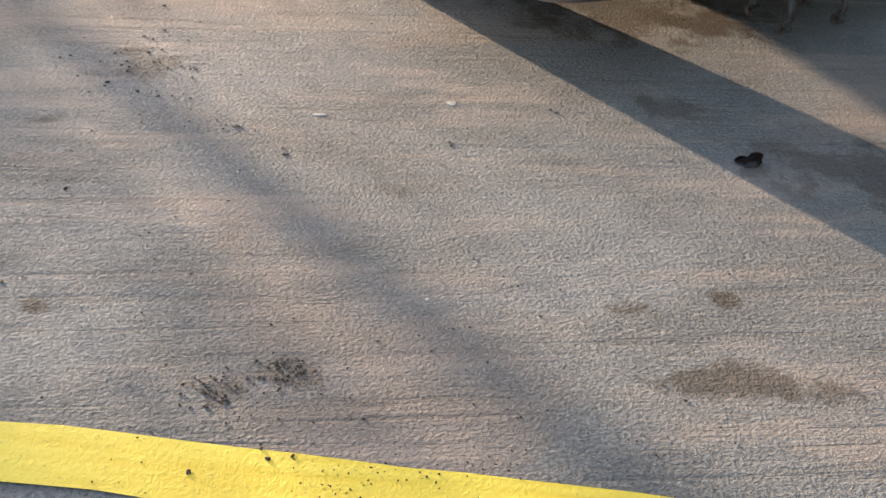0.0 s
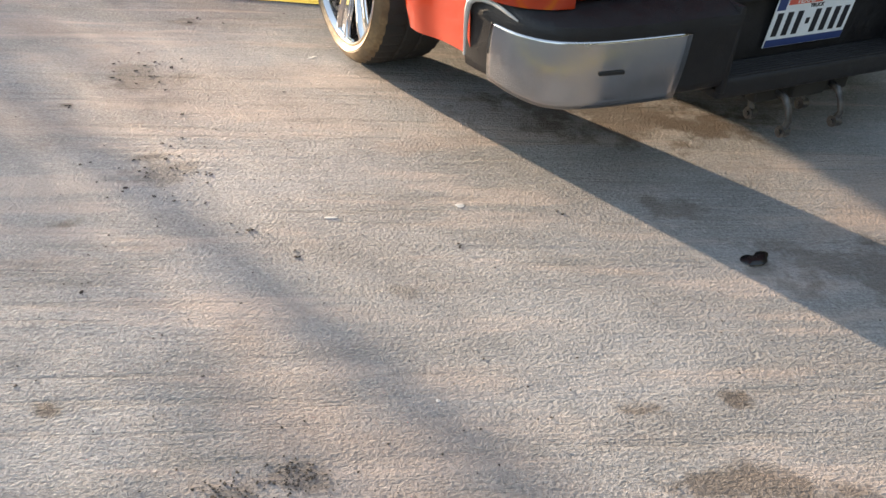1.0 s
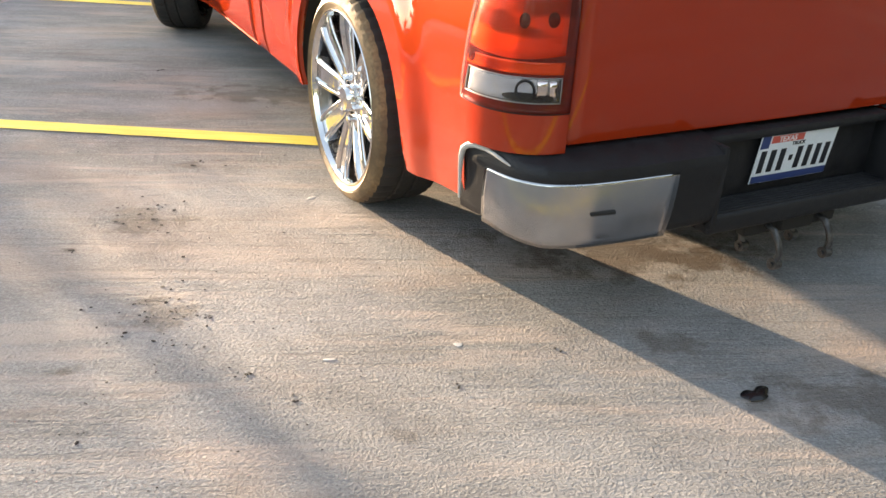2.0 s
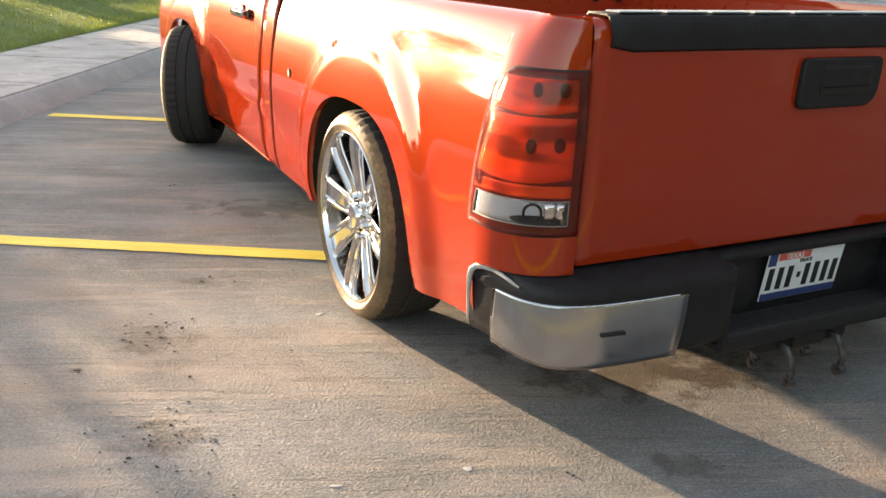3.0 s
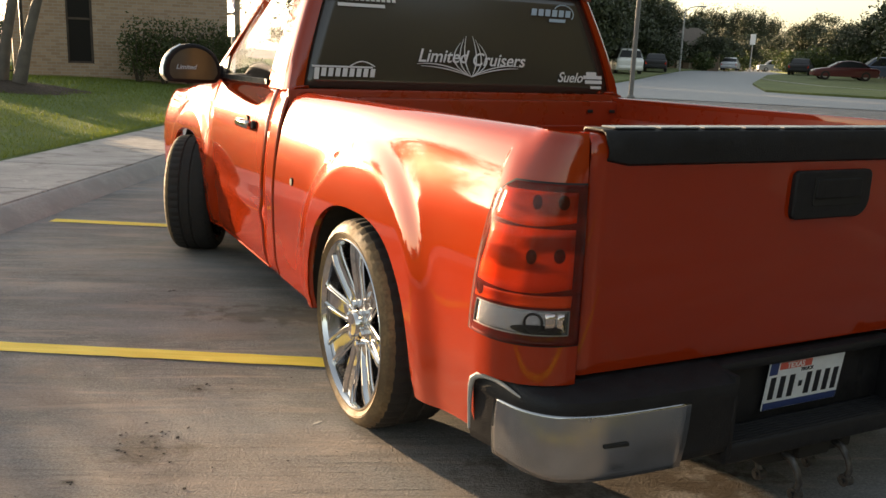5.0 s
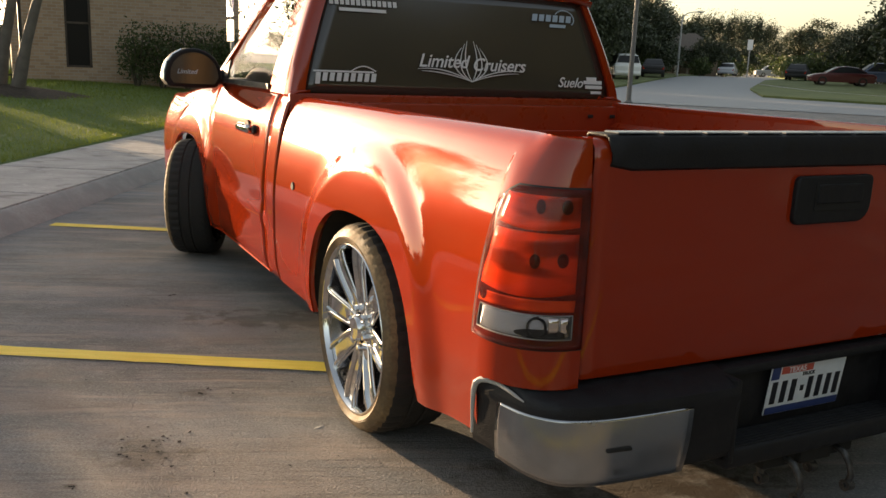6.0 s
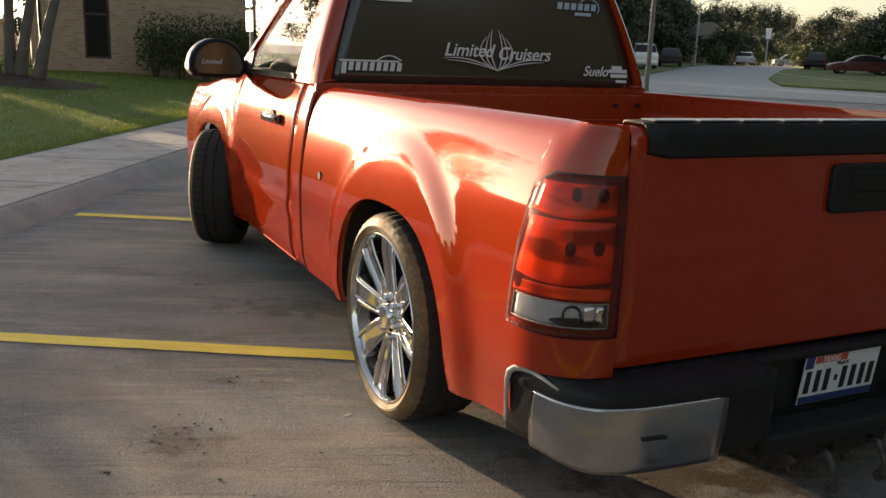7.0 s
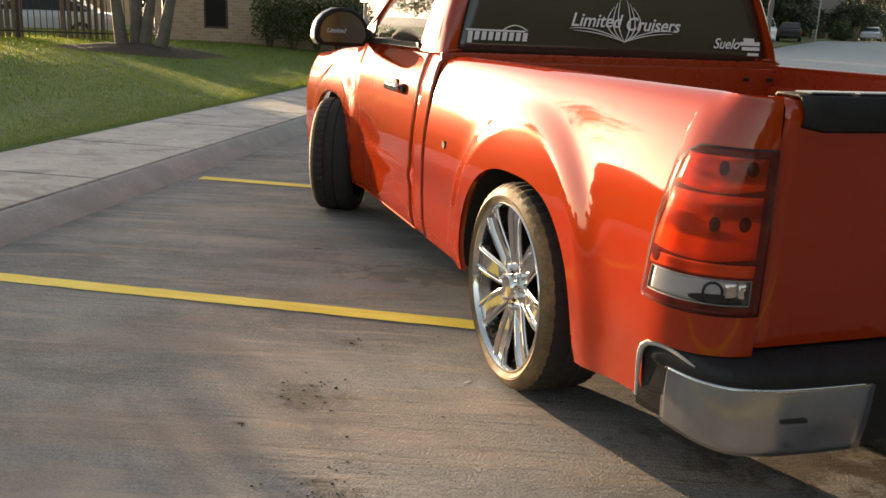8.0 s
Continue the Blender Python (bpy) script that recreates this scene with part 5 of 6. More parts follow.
# the first two, also unseen, were added to dim the tailgate further
for az, dist, sc in ((191, 34, 1.35), (201, 44, 1.2), (212, 50, 0.9), (222, 60, 1.1), (233, 54, 0.8), (-114, 50, 1.0), (-105, 66, 1.2), (-96, 58, 1.0), (-88, 64, 1.1), (-79, 60, 0.95), (-70, 66, 1.1), (-62, 58, 0.75), (-55, 62, 0.8), (-48, 66, 0.55), (-42, 60, 0.40), (-37, 64, 0.42), (-34, 58, 0.34), (-23.5, 38, 0.5)):
    plant(rng.choice((oak, oak_b)), az, dist, sc)
# unseen oaks behind house and cab, added to throw the street into shade
for az, dist, sc in ((2.5, 70, 1.0), (5.5, 74, 1.1), (8.0, 80, 1.1), (10.5, 88, 1.1), (19, 92, 1.2), (22, 84, 1.2), (25, 90, 1.2), (28, 80, 1.1), (20.5, 112, 1.4), (24, 118, 1.4), (30.5, 96, 1.2)):
    plant(rng.choice((oak, oak_b)), az, dist, sc)
# open-crowned tree beyond the fence: its branches show in the polished flank, its shade lies along the sidewalk
tree("ash_tree", "tall open-crowned tree beyond the fence", 63, 8.6, 2.5, 0.16, 4400, 0.12, 0.26, puff=0.05, m=Matrix.Translation((-13.2, 26.0, 0.3)))
tree("low_tree", "low bushy tree beside the tall open-crowned one", 66, 4.6, 2.2, 0.10, 6500, 0.10, 0.10, m=Matrix.Translation((-12.75, 25.3, 0.3)))
# oak whose leaves hang before the sky behind the cab
tree("yard_oak", "spreading oak with leaves hanging low before the bright sky", 14, 7.2, 3.4, 0.20, 5200, 0.085, 0.30, m=Matrix.Translation((6.9, 23.6, 0.3)))

# ---- lawn side: shrubs, bed with bare stems, iron fence, house ----
# two shrub rows added out of view to shade the lot's left part
for k, (x, y, w, h) in enumerate(((-9.4, 13.1, 1.3, 0.74), (-8.5, 13.3, 1.2, 0.75), (-7.6, 13.2, 1.2, 0.74), (-6.85, 13.4, 1.1, 0.75), (-6.2, 13.3, 1.0, 0.71), (-5.6, 13.5, 0.9, 0.66), (-5.02, 13.6, 0.8, 0.58))):
    shrub("garden_shrub", "rounded green shrub added out of view to shade the lot", 30 + k, w, h, 1500, 0.045, Matrix.Translation((x - 0.42, y - 0.13, 0.42)), "garden shrubs")
for k in range(10):
    shrub("garden_shrub", "low dense green shrub added out of view to shade the lot", 130 + k, 1.9, 0.86 if k < 7 else 0.76 if k < 8 else 0.68, 2600, 0.05, Matrix.Translation((-10.62 + k * 0.58, 13.77 + 0.1 * (k % 2), 0.42)), "garden shrubs")
# added too: crowns shade the lot, sun passes below them onto the lawn
for k, x in enumerate((-8.0, -7.65, -7.3, -6.95, -6.6, -6.25, -5.9)):
    shrub("garden_shrub", "green shrub on a bare stem, added behind the fence to shape the shade", 50 + k, 1.2, 0.58, 1800, 0.045, Matrix.Translation((x, 21.0, 0.42)), "garden shrubs", 0.75)
# added out of view: its trunk casts the diagonal band on the lot
tree("young_tree", "slim-trunked tree added out of view to cast a shadow band", 44, 5.4, 1.1, 0.072, 600, 0.07, 0.62, m=Matrix.Translation((-8.89, 20.65, 0.42)))

bm = bmesh.new()
rows = []
for i in range(9):
    r = i / 8
    row = []
    for a in np.linspace(0, 2 * math.pi, 32, endpoint=False):
        v = Vector((-2.3 + (1.65 + 0.14 * math.sin(3 * a) + 0.08 * math.sin(8 * a)) * r * math.cos(a), 16.1 + (1.05 + 0.12 * math.sin(5 * a + 1)) * r * math.sin(a), 0))
        v.z = lawn_height(E1.dot(v), E2.dot(v)) + 0.15 * (1 - r ** 1.5) - 0.015 + 0.012 * math.sin(7 * a + i)
        row.append(v)
    rows.append(row)
sheet(bm, rows, True)
M_MULCH = make_simple("dark_mulch", (0.06, 0.043, 0.032), (0.12, 0.085, 0.06), 14, (0.9, 0.95), 1.0, False, 0.03)
tagged(part("mulch_bed", bm, M_MULCH, None), "dark mounded mulch bed on the lawn", "mulch bed", kind="structure")
stems = thing("crepe_myrtle", "multi-stemmed tree with smooth pale leaning trunks", "tree", Matrix.Translation((-2.35, 16.1, 0.6)))
M_STEM = make_simple("smooth_grey_bark", (0.10, 0.085, 0.07), (0.165, 0.14, 0.115), 6, (0.7, 0.8), 0.3)
for k, (dx, dy, lx) in enumerate(((-0.25, 0.0, -0.30), (0.15, 0.1, 0.55), (0.45, -0.1, 0.75), (0.0, 0.2, 0.1))):
    bm = bmesh.new()
    tube(bm, [(dx, dy, -0.1), (dx + lx * 0.25, dy, 0.7), (dx + lx * 0.6, dy + 0.1, 1.6), (dx + lx * 1.1, dy + 0.1, 2.9)], [0.13, 0.095, 0.08, 0.06], 9)
    part("stem", bm, M_STEM, stems, smooth=60)
rr = np.random.default_rng(9)
c = rr.normal(size=(2600, 3)) * np.array([1.0, 1.0, 0.55]) + np.array([0.35, 0.1, 3.7])
quads("crown", c, rr.uniform(0.04, 0.09, 2600), M_LEAF2, stems, rr)

# iron picket fence behind the lawn
M_IRON = shader("black_iron", (0.02, 0.018, 0.016), 0.5)
fence = thing("iron_fence", "dark iron picket fence behind the lawn", "fence")
fa, fb = Vector((-9.6, 19.5, 0.43)), Vector((-1.75, 19.9, 0.43))
fd = (fb - fa).normalized()
fl = (fb - fa).length
bm = bmesh.new()
box(bm, -0.009, -0.009, 0, 0.009, 0.009, 1.95, 0.003, 1)
first = part("picket", bm, M_IRON, fence, smooth=0)
first.matrix_basis = Matrix.Translation(fa)
n = int(fl / 0.125)
for k in range(1, n):
    o = new("picket", first.data)
    o.parent = fence
    o.matrix_basis = Matrix.Translation(fa + fd * (k * 0.125))
fm = Matrix.Translation(fa) @ Matrix.Rotation(math.atan2(fd.y, fd.x), 4, "Z")
for z in (0.15, 1.75):
    bm = bmesh.new()
    box(bm, 0, -0.014, z, fl, 0.014, z + 0.035)
    part("rail", bm, M_IRON, fence, smooth=0).matrix_basis = fm
for k in (0.0, 0.9, 4.8, fl):
    bm = bmesh.new()
    box(bm, k - 0.035, -0.035, 0, k + 0.035, 0.035, 2.05, 0.006, 1)
    part("post", bm, M_IRON, fence, smooth=0).matrix_basis = fm
# cedar panels that close part of the fence
cedar = thing("cedar_fence", "weathered brown cedar board fence panels", "fence")
bm = bmesh.new()
box(bm, -0.044, -0.010, 0.0, 0.044, 0.010, 1.85, 0.004, 1)
board = None
for x0, x1 in ((-5.95, -4.8), (-3.95, -3.05)):
    k = x0
    while k < x1:
        if board is None:
            board = part("board", bm, M_FENCE, cedar, smooth=0)
            o = board
        else:
            o = new("board", board.data)
            o.parent = cedar
        o.matrix_basis = Matrix.Translation((k, 20.25 + 0.05 * (k + 13) / 12, 0.42 + rng.uniform(-0.02, 0.02))) @ Matrix.Rotation(rng.uniform(-0.03, 0.03), 4, "Z")
        k += 0.142
# low wall far behind the fence
bm = bmesh.new()
box(bm, -26.0, 37.0, -0.1, -2.6, 37.3, 1.75, 0.01, 1)
box(bm, -26.0, 36.95, 1.75, -2.6, 37.35, 1.85, 0.01, 1)
tagged(part("garden_wall", bm, M_WALL, None, smooth=0), "long low tan wall far behind the iron fence", "wall", kind="structure")
# house: tan brick wall with one tall dark window, eave
house = thing("house", "single-storey tan brick house with a tall dark window", "house", Matrix.Translation((0, 0, 0.42)))
M_EAVE = make_simple("painted_eave", (0.45, 0.40, 0.33), (0.55, 0.5, 0.42), 4, (0.6, 0.7), 0.1)
M_SHINGLE = make_simple("brown_shingles", (0.08, 0.065, 0.055), (0.14, 0.115, 0.095), 6, (0.85, 0.95), 0.6)


def make_brick():
    m = shader("tan_brick", rough=0.85)
    n = Net(m)
    bt = n.node("ShaderNodeTexBrick")
    src = n.node("ShaderNodeTexCoord").outputs["Object"]
    sep = n.node("ShaderNodeSeparateXYZ")
    n.link(src, sep.inputs[0])
    com = n.node("ShaderNodeCombineXYZ")
    n.link(n.math("ADD", sep.outputs[0], sep.outputs[1]), com.inputs[0])
    n.link(sep.outputs[2], com.inputs[1])
    n.link(com.outputs[0], bt.inputs["Vector"])
    bt.inputs["Color1"].default_value = (0.36, 0.24, 0.16, 1)
    bt.inputs["Color2"].default_value = (0.46, 0.33, 0.23, 1)
    bt.inputs["Mortar"].default_value = (0.42, 0.37, 0.31, 1)
    bt.inputs["Scale"].default_value = 1.0
    bt.inputs["Brick Width"].default_value, bt.inputs["Row Height"].default_value = 0.21, 0.075
    bt.inputs["Mortar Size"].default_value = 0.008
    n.colour(bt.outputs["Color"])
    n.bump(bt.outputs["Fac"], -0.4, 0.006)
    return m


M_BRICK = make_brick()
bm = bmesh.new()
x0, x1, y0, y1 = -1.95, 3.4, 21.3, 27.0
wx0, wx1, wz0, wz1 = -0.77, -0.18, 0.35, 2.45
gx, gz = (x0, wx0, wx1, x1), (-0.4, wz0, wz1, 2.75)
face = [[[bm.verts.new((a, yy, c)) for c in gz] for a in gx] for yy in (y0, y0 + 0.25)]
for i in range(3):
    for k in range(3):
        if (i, k) != (1, 1):
            for f in face:
                bm.faces.new((f[i][k], f[i + 1][k], f[i + 1][k + 1], f[i][k + 1]))
ring4 = ((1, 1), (2, 1), (2, 2), (1, 2))
for (i, k), (i2, k2) in zip(ring4, ring4[1:] + ring4[:1]):
    bm.faces.new((face[0][i][k], face[0][i2][k2], face[1][i2][k2], face[1][i][k]))
for i in (0, 3):
    for k in range(3):
        bm.faces.new((face[0][i][k], face[0][i][k + 1], face[1][i][k + 1], face[1][i][k]))
part("front_wall", bm, M_BRICK, house, smooth=0)
for a in ((x0, y0 + 0.25, x0 + 0.25, y1), (x1 - 0.25, y0 + 0.25, x1, y1), (x0, y1, x1, y1 + 0.25)):
    bm = bmesh.new()
    box(bm, a[0], a[1], -0.4, a[2], a[3], 2.75)
    part("wall", bm, M_BRICK, house, smooth=0)
bm = bmesh.new()
box(bm, wx0 + 0.03, y0 + 0.10, wz0 + 0.03, wx1 - 0.03, y0 + 0.115, wz1 - 0.03)
win = part("window", bm, M_CARGLASS, house, "tall dark window", 0)
bm = bmesh.new()
for a, b, c2, d in ((wx0, wz0, wx0 + 0.05, wz1), (wx1 - 0.05, wz0, wx1, wz1), (wx0, wz0, wx1, wz0 + 0.05), (wx0, wz1 - 0.05, wx1, wz1), (wx0, 1.38, wx1, 1.43)):
    box(bm, a, y0 + 0.07, b, c2, y0 + 0.14, d)
part("window_frame", bm, M_SHINGLE, win, smooth=0)
bm = bmesh.new()
box(bm, x0 - 0.5, y0 - 0.5, 2.75, x1 + 0.06, y1 + 0.6, 2.93, 0.01, 1)
part("eave", bm, M_EAVE, house, smooth=0)
bm = bmesh.new()
v = [bm.verts.new(p) for p in ((x0 - 0.5, y0 - 0.5, 2.93), (x1 + 0.06, y0 - 0.5, 2.93), (x1 + 0.06, y1 + 0.6, 2.93), (x0 - 0.5, y1 + 0.6, 2.93), ((x0 + x1) / 2, (y0 + y1) / 2 - 1.0, 4.4), ((x0 + x1) / 2, (y0 + y1) / 2 + 1.0, 4.4))]
for f in ((0, 1, 4), (1, 2, 5, 4), (2, 3, 5), (3, 0, 4, 5), (3, 2, 1, 0)):
    bm.faces.new([v[i] for i in f])
part("roof", bm, M_SHINGLE, house, smooth=0)
for k, x in enumerate((0.75, 1.35, 1.95, 2.5, 3.0)):
    shrub("hedge_shrub", "clipped brown-green hedge shrub against the house", 60 + k, 1.0, 1.5, 1500, 0.045, Matrix.Translation((x, 20.6, 0.40)), "house hedge")

# parking sign on its post
sx, sy, _ = at(12.95, 12.2)
sign = thing("parking_sign", "blue and white parking sign on a steel post", "sign", Matrix.Translation((sx, sy, 0.13)) @ Matrix.Rotation(radians(-28.5 - 57), 4, "Z"))
M_BLUE = shader("sign_blue", (0.03, 0.08, 0.35), 0.4)
bm = bmesh.new()
tube(bm, [(0, 0.02, -0.1), (0, 0.02, 2.15)], 0.025, 10)
part("post", bm, M_POLE, sign)
bm = bmesh.new()
box(bm, -0.15, -0.006, 1.62, 0.15, 0.0, 2.08, 0.003, 1)
part("sign_panel", bm, M_BLUE, sign)
bm = bmesh.new()
box(bm, -0.09, -0.009, 1.74, 0.09, -0.005, 1.98, 0.003, 1)
part("sign_symbol", bm, M_WHITE, sign)
bm = bmesh.new()
box(bm, -0.15, -0.006, 1.30, 0.15, 0.0, 1.58, 0.003, 1)
part("lower_panel", bm, M_WHITE, sign)

# ---- the street beyond the bed ----
M_GRASS_FAR = make_simple("verge_grass", (0.075, 0.10, 0.025), (0.15, 0.17, 0.055), 0.35, (0.9, 0.95), 0.6, False, 0.05)


def verge(name, label, outline, h=0.13):
    bm = bmesh.new()
    rows = []
    c = sum((Vector((x, y, 0)) for x, y in outline), Vector()) / len(outline)
    pts = []
    for i in range(len(outline)):
        p0, p1 = Vector((*outline[i], 0)), Vector((*outline[(i + 1) % len(outline)], 0))
        pts += [p0.lerp(p1, t / 6) for t in range(6)]
    for s, dz in ((1.0, -0.05), (1.0, h), (0.995, h + 0.01), (0.8, h + 0.03), (0.5, h + 0.05), (0.2, h + 0.05), (0.01, h + 0.05)):
        rows.append([Vector(((c + (p - c) * s).x, (c + (p - c) * s).y, rise((c + (p - c) * s).x, (c + (p - c) * s).y) + dz)) for p in pts])
    sheet(bm, rows, True)
    return tagged(part(name, bm, M_GRASS_FAR, None), label, "grass verge", kind="structure")


def ring(az_dist):
    return [at(a, d)[:2] for a, d in az_dist]


bm = bmesh.new()
rows = []
for d in np.linspace(0, 1, 60):
    dist = 34 + 190 * d ** 1.5
    rows.append([Vector((x, y, z + 0.02)) for x, y, z in (at(34 + 13 * min(1, d * 1.25) + (44 - 26 * d) * k, dist) for k in np.linspace(0, 1, 14))])
sheet(bm, rows)
tagged(part("road", bm, M_ROAD, None), "pale grey street curving away past the verges", "road", kind="structure")
verge("verge", "green corner verge beside the street", ring(((46.1, 58), (46.9, 48), (49, 47), (56, 46), (70, 48), (70, 78), (60, 80), (52, 86), (48.5, 95), (46.9, 80))))
verge("verge", "green verge on the far side of the street", ring(((34.5, 40), (37.5, 50), (39.5, 62), (42.0, 90), (44.5, 140), (45.5, 190), (40, 200), (30, 120), (24, 60), (28, 42))))
verge("verge", "green verge at the bend of the street", ring(((47.6, 130), (49.5, 112), (56, 110), (64, 120), (60, 260), (50, 300), (47.0, 200))))
bm = bmesh.new()
pts = [at(a, d) for a, d in ((46.6, 66), (47.8, 62), (50, 57), (53, 54.5), (58, 53), (66, 53))]
rows = [[Vector((p[0], p[1], p[2] + 0.185)) for p in pts], [Vector((p[0] + 0.85, p[1] + 0.85, p[2] + 0.185)) for p in pts]]
sheet(bm, rows)
tagged(solid(part("verge_path", bm, M_WALK, None), 0.05), "pale concrete path across the verge", "path", kind="structure")


def smooth_line(pts, n=4):
    """A rounder line through the same points."""
    out = []
    for i in range(len(pts) - 1):
        p0, p1, p2, p3 = (Vector((*pts[min(max(i + d, 0), len(pts) - 1)], 0)) for d in (-1, 0, 1, 2))
        for k in range(n):
            f = k / n
            p = 0.5 * ((2 * p1) + (p2 - p0) * f + (2 * p0 - 5 * p1 + 4 * p2 - p3) * f * f + (3 * p1 - p0 - 3 * p2 + p3) * f ** 3)
            out.append((p.x, p.y))
    return out + [pts[-1]]


def far_car(name, label, colour, m, kind="sedan", gloss=0.8):
    """Nose to +x, wheels on z = 0."""
    t = thing(name, label, "car", m)
    paint = shader(name + "_paint", colour, 0.35 if gloss else 0.7, 0.0, Coat_Weight=gloss)
    L, W = (4.6, 0.9) if kind == "sedan" else (5.0, 0.96)
    if kind == "sedan":
        low = [(-2.28, 0.55), (-2.25, 0.86), (-1.6, 0.95), (1.0, 0.92), (1.9, 0.80), (2.26, 0.66), (2.3, 0.40)]
        cab = [(-1.75, 0.93), (-0.95, 1.38), (-0.2, 1.45), (0.35, 1.38), (1.15, 0.90)]
    elif kind == "suv":
        low = [(-2.4, 0.55), (-2.4, 1.05), (-1.6, 1.08), (1.2, 1.06), (2.2, 0.95), (2.42, 0.75), (2.44, 0.45)]
        cab = [(-2.36, 1.05), (-2.15, 1.72), (-1.5, 1.80), (0.3, 1.76), (1.1, 1.05)]
    else:
        low = [(-2.7, 0.60), (-2.7, 1.06), (-0.6, 1.06), (1.3, 1.06), (2.4, 0.98), (2.65, 0.8), (2.68, 0.5)]
        cab = [(-0.55, 1.04), (-0.40, 1.66), (0.1, 1.76), (0.9, 1.70), (1.6, 1.05)]
    bm = bmesh.new()
    ring_pts = [(low[0][0] * 0.97, 0.26)] + smooth_line([(low[0][0], 0.34)] + low + [(low[-1][0], 0.34)]) + [(low[-1][0] * 0.97, 0.26)]
    rows = []
    for s, k, kx in ((-1.0, 0.84, 0.93), (-0.985, 0.92, 0.965), (-0.94, 0.97, 0.985), (-0.84, 1.0, 1.0), (0.84, 1.0, 1.0), (0.94, 0.97, 0.985), (0.985, 0.92, 0.965), (1.0, 0.84, 0.93)):
        rows.append([Vector((x * kx, W * s, 0.26 + (z - 0.26) * k)) for x, z in ring_pts])
    g = sheet(bm, rows, True)
    bm.faces.new(g[0])
    bm.faces.new(g[-1][::-1])
    part("body", bm, paint, t)
    bm = bmesh.new()
    rows = []
    for s, k in ((-0.92, 0.0), (-0.70, 0.92), (-0.60, 1.0), (0.60, 1.0), (0.70, 0.92), (0.92, 0.0)):
        base = cab[0][1]
        rows.append([Vector((x, W * s, base + (z - base) * k)) for x, z in cab])
    sheet(bm, rows)
    part("roof", bm, paint, t)
    for s in (-1, 1):
        bm = bmesh.new()
        base = cab[0][1]
        inner = [(x * 0.88 + 0.12 * (cab[1][0] + cab[3][0]) / 2, base + 0.03 + (z - base) * 0.86) for x, z in cab]
        row = [bm.verts.new((x, s * W * (0.925 - 0.22 * (z - base) / (cab[2][1] - base)), z)) for x, z in inner]
        bm.faces.new(row)
        solid(part("side_glass", bm, M_CARGLASS, t, smooth=0), 0.012, 0.0)
    base, top = cab[0][1], cab[2][1]
    for name2, (xa, za), (xb, zb) in (("rear_glass", cab[0], cab[1]), ("windscreen", cab[-1], cab[-2])):
        bm = bmesh.new()
        out = -0.02 if xa < xb else 0.02
        lo, hi = 0.12, 0.86
        f0, f1 = (zb - base) / (top - base) * lo, (zb - base) / (top - base) * hi
        pts = [(xa + (xb - xa) * lo + out, W * (0.86 - 0.20 * f0), za + (zb - za) * lo + 0.015), (xa + (xb - xa) * hi + out, W * (0.86 - 0.22 * f1), za + (zb - za) * hi + 0.015)]
        bm.faces.new([bm.verts.new(p) for p in ((pts[0][0], -pts[0][1], pts[0][2]), (pts[0][0], pts[0][1], pts[0][2]), (pts[1][0], pts[1][1], pts[1][2]), (pts[1][0], -pts[1][1], pts[1][2]))])
        solid(part(name2, bm, M_CARGLASS, t, smooth=0), 0.012, 0.0)
    for s in (-1, 1):
        bm = bmesh.new()
        z0 = low[1][1]
        box(bm, low[0][0] - 0.02, min(s * W * 0.74, s * W * 0.92), z0 - 0.26, low[0][0] + 0.10, max(s * W * 0.74, s * W * 0.92), z0 - 0.06, 0.02, 1)
        part("tail_light", bm, M_LENS_RED, t)
    bm = bmesh.new()
    box(bm, low[0][0] - 0.06, -W * 0.9, 0.36, low[0][0] + 0.1, W * 0.9, 0.56, 0.04, 2)
    part("rear_bumper", bm, paint, t)
    for x in (-0.30 * L, 0.31 * L):
        for s in (-1, 1):
            bm = bmesh.new()
            lathe(bm, [(-0.11, 0.20), (-0.11, 0.31), (-0.08, 0.335), (0.08, 0.335), (0.11, 0.31), (0.11, 0.20)], 20, "x")
            o = part("tyre", bm, M_TREAD, t)
            o.matrix_basis = Matrix.Translation((x, s * (W - 0.10), 0.335)) @ Matrix.Rotation(math.pi / 2, 4, "Z")
            bm = bmesh.new()
            lathe(bm, [(-0.10, 0.0), (-0.09, 0.17), (0.09, 0.17), (0.10, 0.0)], 16, "x")
            o = part("hub", bm, M_POLE, t)
            o.matrix_basis = Matrix.Translation((x, s * (W - 0.10), 0.335)) @ Matrix.Rotation(math.pi / 2, 4, "Z")
    bm = bmesh.new()
    box(bm, low[-1][0] - 0.12, -0.75, 0.58, low[-1][0] - 0.0, -0.45, 0.70, 0.02, 1)
    part("headlight", bm, M_LENS_CLEAR, t)
    bm = bmesh.new()
    box(bm, low[-1][0] - 0.12, 0.45, 0.58, low[-1][0] - 0.0, 0.75, 0.70, 0.02, 1)
    part("headlight", bm, M_LENS_CLEAR, t)
    return t


def parked(az, dist, turn, lift=0.0):
    return Matrix.Translation(at(az, dist, lift)) @ Matrix.Rotation(radians(turn), 4, "Z")


far_car("red_car", "dark red sedan parked on a driveway", (0.085, 0.008, 0.008), parked(51.15, 72, 140, 0.15), gloss=0.25)
far_car("blue_suv", "dark blue vehicle parked behind the red sedan", (0.05, 0.07, 0.12), parked(53.0, 78, 138, 0.15), "suv")
far_car("white_suv", "white sport utility vehicle parked by the verge", (0.62, 0.63, 0.63), parked(38.15, 66, 62, 0.16), "suv")
far_car("black_car", "black sedan parked behind the white vehicle", (0.02, 0.02, 0.022), parked(40.1, 74, 50, 0.16), gloss=0.0)
far_car("silver_car", "pale silver sedan parked in the shade", (0.45, 0.47, 0.5), parked(44.65, 104, 40, 0.16))
